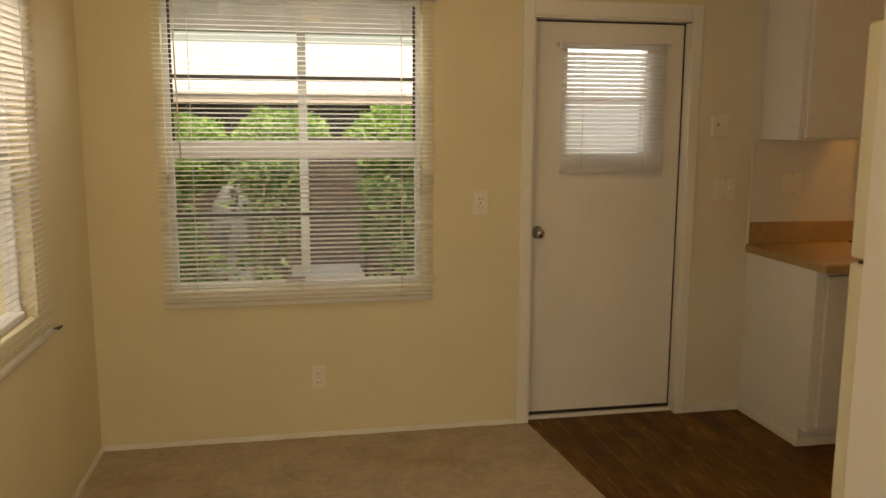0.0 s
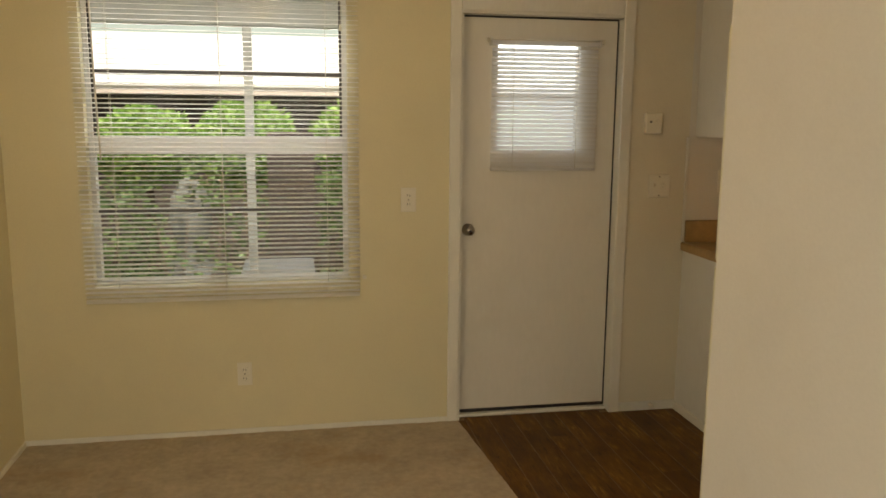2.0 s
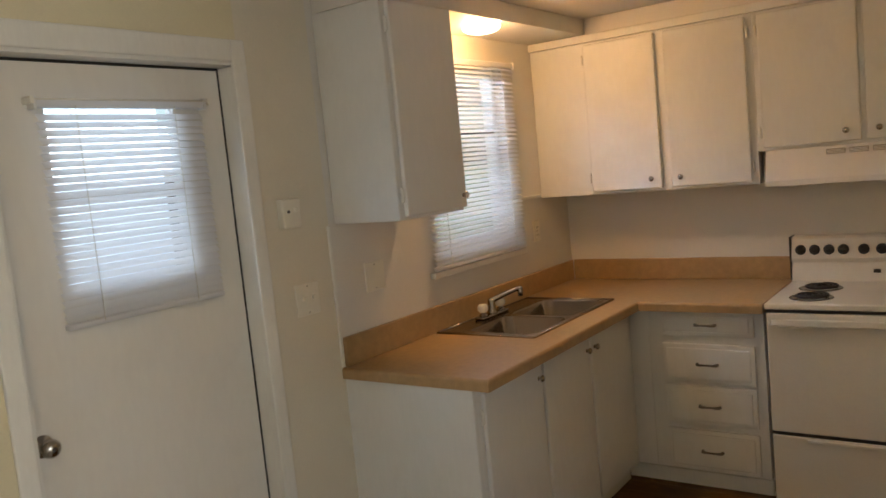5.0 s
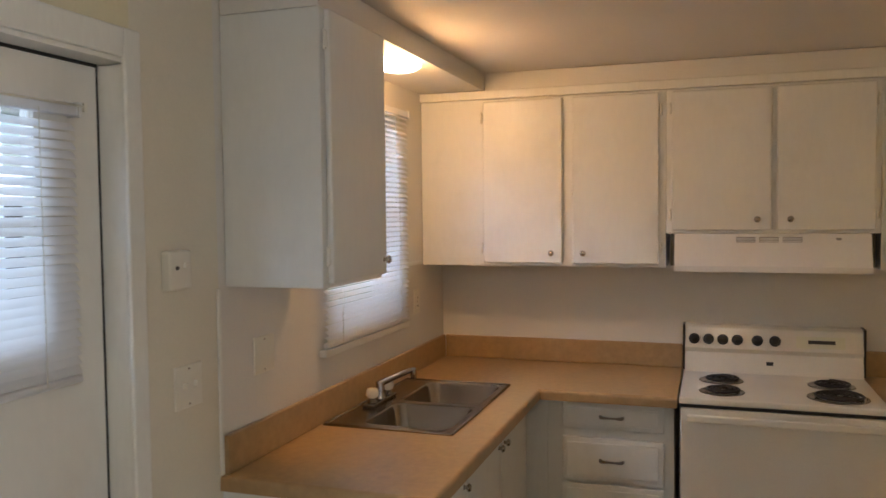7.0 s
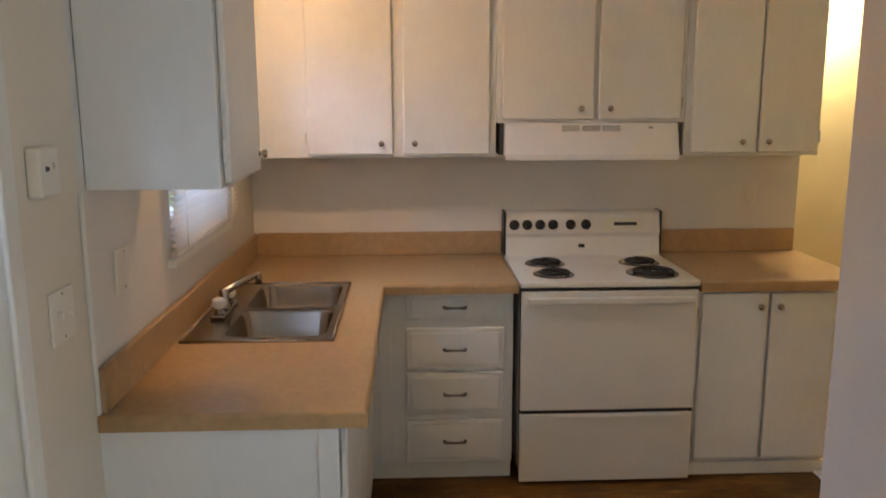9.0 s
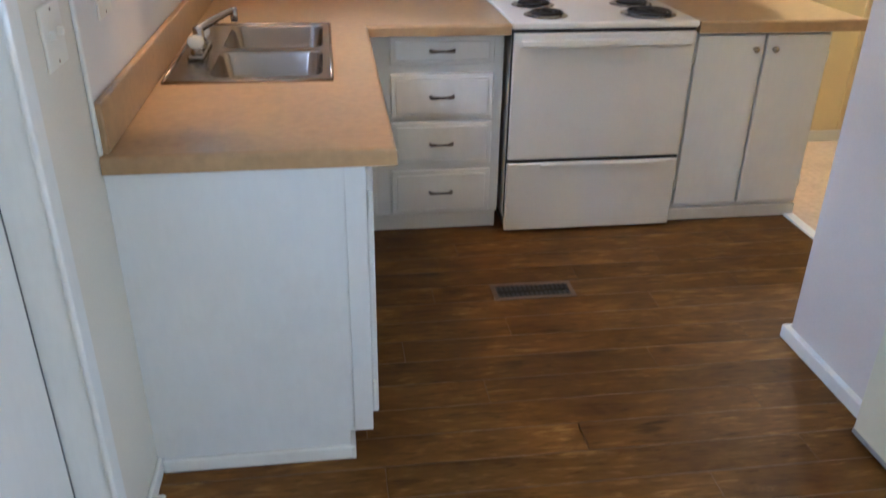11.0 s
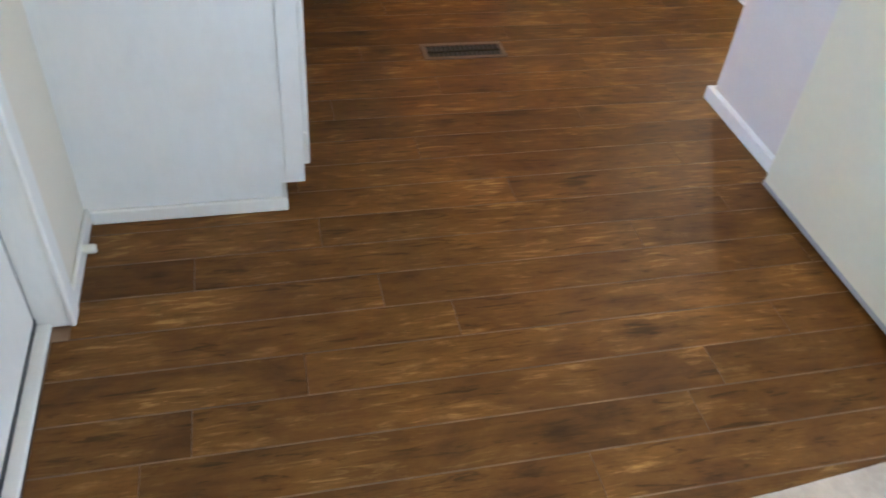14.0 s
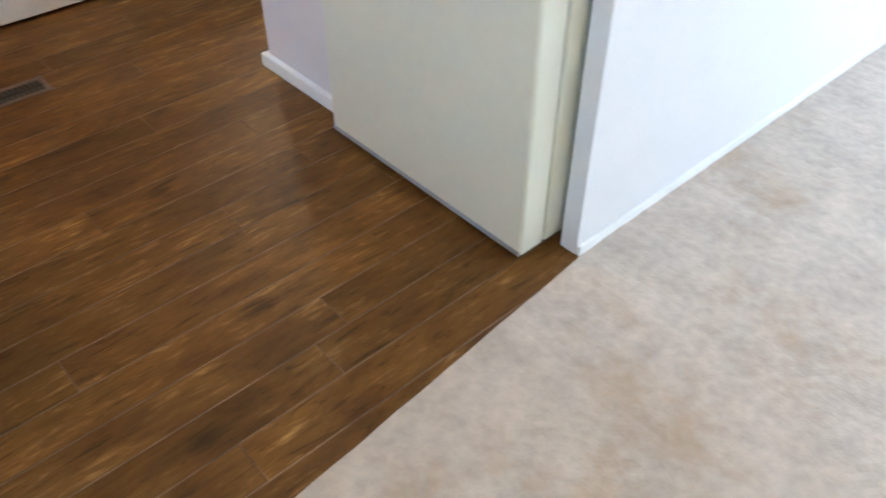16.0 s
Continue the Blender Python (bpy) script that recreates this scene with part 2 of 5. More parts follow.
LAM = surface("tan_laminate", (0.40, 0.262, 0.118), 0.33, vary=0.2, grain=34, blot=3.2, bump=0, dirt=(0.27, 0.215, 0.125), dirt_amount=0.6)
STEEL = surface("brushed_steel", (0.36, 0.31, 0.26), 0.21, metal=1.0, vary=0.12, grain=160, blot=5, bump=0.12, depth=0.0005, stretch=(0.1, 1, 1))
CHROME = surface("chrome", (0.33, 0.31, 0.29), 0.12, metal=1.0, vary=0.05, bump=0)
NICKEL = surface("satin_nickel", (0.45, 0.42, 0.38), 0.21, metal=1.0, vary=0.1, bump=0.05)
PEWTER = surface("dark_pewter", (0.20, 0.185, 0.17), 0.28, metal=1.0, vary=0.12, bump=0.05)
GASKET = surface("grey_door_gasket", (0.13, 0.13, 0.10), 0.7, vary=0.1, bump=0.05)
BRONZE = surface("dark_aged_metal", (0.08, 0.068, 0.055), 0.38, metal=0.8, vary=0.15, bump=0.1)
ALMOND = surface("almond_enamel", (0.66, 0.64, 0.48), 0.37, vary=0.03, grain=40, blot=1.5, bump=0.03, depth=0.0005, coat=0.2)
STOVE = surface("off_white_enamel", (0.70, 0.665, 0.58), 0.35, vary=0.04, grain=120, blot=2, bump=0.03, dirt=(0.5, 0.43, 0.33), dirt_amount=0.25, coat=0.3)
HOODM = surface("white_hood_enamel", (0.79, 0.79, 0.80), 0.36, vary=0.03, bump=0.03)
BLACK = surface("black_plastic", (0.02, 0.019, 0.018), 0.4, vary=0.15, bump=0.05)
COIL = surface("burnt_coil", (0.022, 0.02, 0.019), 0.55, metal=0.3, vary=0.3, grain=90, bump=0.3)
GREY = surface("grey_grille", (0.30, 0.30, 0.30), 0.5, vary=0.1, bump=0.05)
DARKMAT = surface("dark_gap_and_kick_plate", (0.06, 0.06, 0.05), 0.7, vary=0.15, bump=0.1)
VENTM = surface("brown_vent_enamel", (0.125, 0.08, 0.052), 0.5, metal=0.0, vary=0.15, bump=0.1)
VENTD = surface("dark_vent_slat", (0.016, 0.011, 0.009), 0.6, vary=0.15, bump=0.1)
PLATE = surface("ivory_plate", (0.76, 0.73, 0.63), 0.38, vary=0.03, bump=0.02)
SLOT = surface("dark_slot", (0.08, 0.07, 0.06), 0.6, vary=0.1, bump=0)
CARPET = surface("beige_carpet", (0.435, 0.370, 0.285), 0.95, vary=0.22, grain=30, blot=6.0, bump=0.6, depth=0.006, dirt=(0.33, 0.22, 0.11), dirt_amount=0.8)
HALLC = surface("tan_hall_carpet", (0.55, 0.42, 0.30), 0.95, vary=0.2, grain=40, blot=5.0, bump=0.6, depth=0.005)
SLAT = thin_white("slat_white", (0.86, 0.85, 0.82))
SLATK = thin_white("slat_cool_white", (0.82, 0.82, 0.82))
CORD = surface("cord_white", (0.72, 0.69, 0.60), 0.7, vary=0.05, bump=0)
GLASS = glass("window_glass")
ACRYL = glass("clear_acrylic")
ACRYL.node_tree.nodes["Principled BSDF"].inputs["Transmission Weight"].default_value = 0.55
ACRYL.node_tree.nodes["Principled BSDF"].inputs["Roughness"].default_value = 0.18
ALU = surface("white_aluminium", (0.72, 0.72, 0.70), 0.4, vary=0.06, bump=0.05)
DARKALU = surface("dark_sash_metal", (0.09, 0.085, 0.08), 0.45, metal=0.6, vary=0.1, bump=0.05)
WOOD = wood_floor()
WORN = surface("worn_plank_edge", (0.14, 0.084, 0.036), 0.5, vary=0.85, grain=9, blot=5, bump=0)
SUB = surface("pale_subfloor", (0.30, 0.21, 0.13), 0.9, vary=0.2, bump=0.2)
GLOBE = glow("lit_globe", (1.0, 0.80, 0.52), 9.0)
# Porch panels made translucent so sun brightens their underside.
PORCHP = thin_white("porch_panel", (0.80, 0.79, 0.80))
CLAD = surface("outside_cladding", (0.13, 0.135, 0.15), 0.7, vary=0.1, bump=0.2)
BROWNW = surface("dark_brown_siding", (0.055, 0.042, 0.036), 0.75, vary=0.25, grain=40, bump=0.3, stretch=(0.1, 1, 1))
ROOFM = surface("pale_roof", (0.62, 0.55, 0.50), 0.7, vary=0.12, grain=30, bump=0.2)
STONE = surface("mossy_stone", (0.15, 0.16, 0.155), 0.9, vary=0.3, grain=25, bump=0.5, depth=0.01)
CONC = surface("patio_concrete", (0.48, 0.47, 0.45), 0.85, vary=0.16, grain=50, bump=0.3)
GRASS = surface("lawn", (0.07, 0.10, 0.035), 0.95, vary=0.35, grain=40, bump=0.6, depth=0.02)
BARK = surface("bark", (0.11, 0.08, 0.055), 0.9, vary=0.3, grain=40, bump=0.6, depth=0.01)
LEAFB = leaf_mat("bright_leaf", (0.12, 0.30, 0.04), (0.38, 0.58, 0.15))
LEAFD = leaf_mat("hedge_leaf", (0.035, 0.085, 0.025), (0.20, 0.32, 0.11))


# ---- mesh helpers ----
def box(bm, x0, x1, y0, y1, z0, z1, bevel=0.0, seg=2):
    m = Matrix.LocRotScale(((x0 + x1) / 2, (y0 + y1) / 2, (z0 + z1) / 2), None, (abs(x1 - x0), abs(y1 - y0), abs(z1 - z0)))
    made = bmesh.ops.create_cube(bm, size=1.0, matrix=m)["verts"]
    if bevel:
        edges = list({e for v in made for e in v.link_edges})
        bmesh.ops.bevel(bm, geom=edges, offset=bevel, segments=seg, profile=0.5, affect="EDGES")
    return bm


def boxed(x0, x1, y0, y1, z0, z1, bevel=0.0, seg=2):
    return box(bmesh.new(), x0, x1, y0, y1, z0, z1, bevel, seg)


def lathe(bm, profile, m, steps=24):
    """Turn (radius, height) pairs about m's z axis."""
    rings = []
    for r, h in profile:
        if r < 1e-5:
            rings.append([bm.verts.new(m @ Vector((0, 0, h)))])
        else:
            rings.append([bm.verts.new(m @ Vector((r * math.cos(2 * math.pi * k / steps), r * math.sin(2 * math.pi * k / steps), h))) for k in range(steps)])
    for a, b in zip(rings, rings[1:]):
        for k in range(steps):
            j = (k + 1) % steps
            if len(a) == 1 and len(b) > 1:
                bm.faces.new((a[0], b[k], b[j]))
            elif len(b) == 1 and len(a) > 1:
                bm.faces.new((a[k], b[0], a[j]))
            elif len(a) > 1:
                bm.faces.new((a[k], b[k], b[j], a[j]))
    for f in bm.faces:
        f.smooth = True
    bmesh.ops.recalc_face_normals(bm, faces=bm.faces)
    return bm


def tube(bm, points, radius, steps=8, closed=False):
    """A round bar along points; radius is one number or one for each point."""
    n = len(points)
    pts = [Vector(p) for p in points]
    radii = radius if isinstance(radius, (list, tuple)) else [radius] * n
    rings, up = [], Vector((0.13, 0.31, 0.94))
    for i, p in enumerate(pts):
        a, b = pts[(i - 1) % n if closed else max(i - 1, 0)], pts[(i + 1) % n if closed else min(i + 1, n - 1)]
        d = (b - a).normalized()
        u = d.cross(up).normalized()
        v = u.cross(d).normalized()
        rings.append([bm.verts.new(p + radii[i] * (math.cos(2 * math.pi * k / steps) * u + math.sin(2 * math.pi * k / steps) * v)) for k in range(steps)])
    pairs = list(zip(rings, rings[1:])) + ([(rings[-1], rings[0])] if closed else [])
    for a, b in pairs:
        for k in range(steps):
            f = bm.faces.new((a[k], a[(k + 1) % steps], b[(k + 1) % steps], b[k]))
            f.smooth = True
    if not closed:
        bm.faces.new(rings[0][::-1])
        bm.faces.new(rings[-1])
    return bm


def finish(bm, name, material):
    me = bpy.data.meshes.new(name)
    bmesh.ops.recalc_face_normals(bm, faces=bm.faces)
    bm.to_mesh(me)
    bm.free()
    me.materials.append(material)
    return me


def thing(name, base, label, category, group="", kind=""):
    """An Empty at the thing's base, to hold its parts."""
    ob = new(name)
    ob.location = base
    ob.empty_display_size = 0.1
    return tagged(ob, label, category, group, kind)


def root_of(ob):
    while ob.parent:
        ob = ob.parent
    return ob


def part(name, bm, material, parent, label=""):
    """Link a bmesh, drawn in world places, as one mesh under a thing or a part."""
    base = root_of(parent).location
    bmesh.ops.translate(bm, verts=bm.verts, vec=-base)
    ob = new(name, finish(bm, name, material))
    ob.parent = parent
    if label:
        ob["label"] = label
    return ob


def whole(name, bm, material, label, category, group="", kind="", base=None):
    """A thing of one mesh, drawn in world places, with its origin at base."""
    if base is not None:
        bmesh.ops.translate(bm, verts=bm.verts, vec=-Vector(base))
    ob = new(name, finish(bm, name, material))
    if base is not None:
        ob.location = base
    return tagged(ob, label, category, group, kind)


def shared(name, mesh, parent, m):
    """One more piece on a mesh that others use too, placed by a world pose."""
    ob = new(name, mesh)
    ob.parent = parent
    ob.matrix_basis = Matrix.Translation(-Vector(root_of(parent).location)) @ m
    return ob


def pierced(axis, at, thick, u0, u1, z0, z1, holes):
    """A wall across axis ('x' or 'y') from at to at + thick, along u0..u1, with openings (u0, u1, z0, z1) right through it."""
    bm = bmesh.new()
    us = sorted({u0, u1, *[h[0] for h in holes], *[h[1] for h in holes]})
    zs = sorted({z0, z1, *[h[2] for h in holes], *[h[3] for h in holes]})

    def solid(i, j):
        if not (0 <= i < len(us) - 1 and 0 <= j < len(zs) - 1):
            return False
        u, z = (us[i] + us[i + 1]) / 2, (zs[j] + zs[j + 1]) / 2
        return not any(h[0] < u < h[1] and h[2] < z < h[3] for h in holes)

    def at_point(u, z, d):
        return Vector((at + d, u, z)) if axis == "x" else Vector((u, at + d, z))

    def quad(*pts):
        bm.faces.new([bm.verts.new(p) for p in pts])

    for i in range(len(us) - 1):
        for j in range(len(zs) - 1):
            if not solid(i, j):
                continue
            a, b, c, d = us[i], us[i + 1], zs[j], zs[j + 1]
            for e in (0, thick):
                quad(at_point(a, c, e), at_point(b, c, e), at_point(b, d, e), at_point(a, d, e))
            if not solid(i - 1, j):
                quad(at_point(a, c, 0), at_point(a, d, 0), at_point(a, d, thick), at_point(a, c, thick))
            if not solid(i + 1, j):
                quad(at_point(b, c, 0), at_point(b, d, 0), at_point(b, d, thick), at_point(b, c, thick))
            if not solid(i, j - 1):
                quad(at_point(a, c, 0), at_point(b, c, 0), at_point(b, c, thick), at_point(a, c, thick))
            if not solid(i, j + 1):
                quad(at_point(a, d, 0), at_point(b, d, 0), at_point(b, d, thick), at_point(a, d, thick))
    bmesh.ops.remove_doubles(bm, verts=bm.verts, dist=1e-5)
    return bm


# ---- the plan ----
WY = 3.68          # face of the wall with the back door
EX = 4.335          # face of the wall behind the stove
SY = -3.5          # far end of the living room
H = 2.325           # ceiling
PX = 1.310          # face of the partition beside the fridge
PY = 1.572          # its free end
WIN = (-0.605, 0.57, 0.755, 2.10)
DOOR = (1.105, 1.955, -0.04, 2.055)
KWIN = (3.0, 3.70, 1.26, 2.10)
SIDEWIN = (1.85, 2.90, 0.84, 2.05)
# Next two openings are never in view; added to bring in light.
WESTWIN = (-2.3, 0.3, 0.75, 2.05)
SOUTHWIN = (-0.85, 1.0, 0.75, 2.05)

whole("wall_back", pierced("y", WY, 0.13, LX - 0.13, 1.965, -0.05, H, [WIN, DOOR]), WALL, "cream painted wall with a window and the back door", "wall", kind="structure")
whole("wall_beside_door", boxed(1.965, 2.312, WY, WY + 0.13, -0.05, H), CREAM, "pale painted wall between the back door and the sink", "wall", kind="structure")
whole("wall_sink", pierced("y", WY, 0.13, 2.312, EX + 0.1, -0.05, H, [KWIN]), KWALL, "pale painted wall above the sink counter", "wall", kind="structure")
whole("wall_side", pierced("x", LX, -0.13, SY, WY, -0.05, H, [SIDEWIN, WESTWIN]), WALL, "cream painted side wall with a blind-covered window", "wall", kind="structure")
whole("wall_stove", boxed(EX, EX + 0.1, 0.975, WY, -0.05, H, 0.004), KWALL, "pale painted wall behind the stove", "wall", kind="structure")
whole("wall_partition", boxed(PX, PX + 0.058, SY, PY, -0.05, H, 0.003), KWALL, "white partition wall beside the fridge", "wall", kind="structure")
whole("wall_pantry", boxed(2.228, 2.738, 0.9, 1.618, -0.05, H, 0.004), DIMWALL, "off-white boxed-in closet wall beside the fridge", "wall", kind="structure")
whole("wall_niche", boxed(PX + 0.058, 2.228, 0.80, 0.9, -0.05, H), KWALL, "white wall behind the fridge", "wall", kind="structure")
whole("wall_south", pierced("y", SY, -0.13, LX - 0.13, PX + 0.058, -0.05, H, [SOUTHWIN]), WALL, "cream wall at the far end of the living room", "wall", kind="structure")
whole("wall_hall", boxed(4.70, 4.80, -1.6, 1.7, -0.05, H), YELLOW, "yellow painted hall wall in warm lamplight", "wall", kind="structure")
whole("wall_hall_end", boxed(2.66, 4.70, -1.7, -1.6, -0.05, H), YELLOW, "yellow painted end wall of the hall", "wall", kind="structure")
whole("wall_hall_side", boxed(2.66, 2.76, -1.6, 0.9, -0.05, H), YELLOW, "yellow painted hall wall", "wall", kind="structure")
whole("wall_hall_nook", boxed(4.435, 4.70, 1.6, 1.7, -0.05, H), YELLOW, "yellow painted return wall of the hall", "wall", kind="structure")
whole("ceiling", boxed(LX - 0.13, 4.95, SY - 0.13, WY + 0.13, H, H + 0.1), CEIL, "off-white textured ceiling", "ceiling", kind="structure")
whole("subfloor", boxed(LX - 0.13, 4.95, SY - 0.13, WY + 0.13, -0.2, -0.012), SUB, "pale subfloor showing in the plank joints", "floor", kind="structure")
SOFF = 2.24
soff = bmesh.new()
box(soff, 2.345, EX - 0.002, 3.362, WY - 0.002, SOFF, H - 0.002, 0.003)
whole("soffit_sink", soff, KWALL, "white boxed soffit over the sink", "soffit", kind="structure")
whole("soffit_stove", boxed(4.035, EX - 0.002, 0.98, 3.358, SOFF, H - 0.002, 0.003), KWALL, "white boxed soffit over the stove cabinets", "soffit", kind="structure")

carpet = bmesh.new()
bmesh.ops.create_grid(carpet, x_segments=90, y_segments=240, size=0.5, matrix=Matrix.LocRotScale(((LX + 1.105) / 2, (SY + WY) / 2, 0), None, (1.105 - LX, WY - SY, 1)))
for v in carpet.verts:
    v.co.z = 0.006 + 0.004 * noise.noise(v.co * 9) + 0.003 * noise.noise(v.co * 31)
    if v.co.x > 1.08:
        v.co.x = PX if v.co.y < PY else 1.115 + 0.085 * (WY - v.co.y)
whole("carpet", carpet, CARPET, "worn beige cut-pile carpet with faint stains", "carpet", kind="structure")


def strip(name, x0, x1, y0, y1, h=0.045):
    return whole(name, boxed(x0, x1, y0, y1, 0, h, 0.004), TRIM, "narrow white painted baseboard", "baseboard", kind="structure")


strip("baseboard_back", LX, 1.058, WY - 0.012, WY - 0.001, 0.03)
strip("baseboard_corner", 1.988, 2.312, WY - 0.013, WY - 0.001, 0.05)
strip("baseboard_side", LX + 0.001, LX + 0.012, SY, WY - 0.013, 0.03)
strip("baseboard_pantry", 2.228, 2.756, 1.619, 1.643, 0.05)
strip("baseboard_pantry_side", 2.739, 2.756, 0.9, 1.618, 0.05)
strip("baseboard_partition", PX - 0.012, PX - 0.001, SY, PY, 0.035)
strip("baseboard_hall", 4.685, 4.699, -1.6, 1.6, 0.07)
whole("hall_carpet", boxed(2.761, 4.684, -1.6, 1.052, -0.03, 0.007, 0.003), HALLC, "tan cut-pile carpet in the lamplit hall", "carpet", kind="structure")
whole("threshold", boxed(2.761, 3.740, 1.0525, 1.100, -0.008, 0.009, 0.004), TRIM, "pale threshold strip between the planks and the hall carpet", "threshold", kind="structure")
whole("trim_hall_seam", boxed(4.690, 4.699, 0.245, 0.262, 0.072, H - 0.002, 0.002), YELLOW, "thin painted batten over a hall wall seam", "trim", kind="structure")
whole("trim_batten", boxed(2.297, 2.312, WY - 0.010, WY - 0.001, 0.912, 1.455, 0.003), TRIM, "thin white painted batten over a wall joint", "trim", kind="structure")
whole("trim_seam", boxed(3.775, 4.02, WY - 0.007, WY - 0.001, 1.418, 1.436, 0.002), TRIM, "thin white batten over a wall panel seam", "trim", kind="structure")
whole("trim_sill", boxed(2.925, 3.765, WY - 0.030, WY - 0.001, 1.145, 1.172, 0.004), TRIM, "narrow white sill under the kitchen blind", "trim", kind="structure")
whole("trim_cabinet_top", boxed(4.004, 4.034, 1.04, 3.678, 2.198, 2.238, 0.004), TRIM, "thin white moulding above the wall cabinets", "trim", kind="structure")


# ---- windows, back door, blinds ----
def window(name, axis, at, hole, inner, cross, upright, label):
    """Frame, rails and panes set into an opening. axis 'y': wall across y; 'x': across x. inner: way to the outside, +1 or -1."""
    u0, u1, z0, z1 = hole
    base = (((u0 + u1) / 2), at, z0) if axis == "y" else (at, (u0 + u1) / 2, z0)
    w = thing(name, base, label, "window", kind="structure")

    def slab(a, b, c, d, n0, n1, bevel=0.003):
        lo, hi = sorted((at + inner * n0, at + inner * n1))
        return boxed(a, b, lo, hi, c, d, bevel) if axis == "y" else boxed(lo, hi, a, b, c, d, bevel)

    f = 0.025
    part("window_frame", slab(u0 + 0.001, u0 + f, z0 + 0.001, z1 - 0.001, 0.05, 0.10), ALU, w)
    part("window_frame", slab(u1 - f, u1 - 0.001, z0 + 0.001, z1 - 0.001, 0.05, 0.10), ALU, w)
    part("window_frame", slab(u0 + f, u1 - f, z1 - f, z1 - 0.001, 0.05, 0.10), ALU, w)
    part("window_sill", slab(u0 + f, u1 - f, z0 + 0.001, z0 + f, 0.03, 0.10), ALU, w)
    edges = [z0 + f]
    for z, h, dark in cross:
        part("rail", slab(u0 + f, u1 - f, z - h / 2, z + h / 2, 0.055, 0.09), DARKALU if dark else ALU, w, "dark metal sash rail" if dark else "white sash rail")
        edges += [z - h / 2, z + h / 2]
    edges.append(z1 - f)
    for a, b in zip(edges[::2], edges[1::2]):
        p = part("pane", slab(u0 + f, u1 - f, a, b, 0.070, 0.074, 0), GLASS, w, "clear window pane")
        p.visible_shadow = False
    if cross[-1][2] and z1 - z0 > 1.0:
        low = cross[-2][0] + cross[-2][1] / 2
        for a, b in ((u0 + f, u0 + f + 0.012), (u1 - f - 0.012, u1 - f)):
            part("sash_edge", slab(a, b, low, z1 - f, 0.056, 0.069, 0.002), DARKALU, w, "dark metal sash edge")
    for u in upright:
        part("mullion", slab(u - 0.012, u + 0.012, z0 + f, z1 - f, 0.052, 0.068), ALU, w)
    return w


window("window_1", "y", WY, WIN, 1, [(1.100, 0.014, True), (1.406, 0.085, False), (1.735, 0.022, True)], [], "white-framed dining window with a dark upper sash rail")
window("window_2", "y", WY, KWIN, 1, [(1.48, 0.016, True), (1.79, 0.016, True)], [], "small kitchen window with dark sash rails")
window("window_3", "x", LX, SIDEWIN, -1, [(1.45, 0.05, False)], [], "white-framed side window behind a blind")
window("window_5", "x", LX, WESTWIN, -1, [(1.4, 0.05, False)], [-1.0], "unseen living-room side window added to let in daylight")
window("window_4", "y", SY, SOUTHWIN, -1, [(1.4, 0.05, False)], [0.07], "unseen living-room end window added to let in daylight")


def slat_mesh(length, tilt, along, material):
    """One curved slat 25 mm wide, along x or y, tilted by degrees about its length."""
    bm = bmesh.new()
    rows = []
    for k in range(4):
        s = (k / 3 - 0.5) * 0.025
        bow = 0.0022 * (1 - (2 * k / 3 - 1) ** 2)
        a = radians(tilt)
        d, h = s * math.cos(a) - bow * math.sin(a), s * math.sin(a) + bow * math.cos(a)
        rows.append([bm.verts.new((-length / 2, d, h)), bm.verts.new((length / 2, d, h))])
    for p, q in zip(rows, rows[1:]):
        f = bm.faces.new((p[0], p[1], q[1], q[0]))
        f.smooth = True
    if along == "y":
        bmesh.ops.rotate(bm, verts=bm.verts, matrix=Matrix.Rotation(radians(90), 3, "Z"))
    me = bpy.data.meshes.new("slat")
    bm.to_mesh(me)
    bm.free()
    me.materials.append(material)
    return me


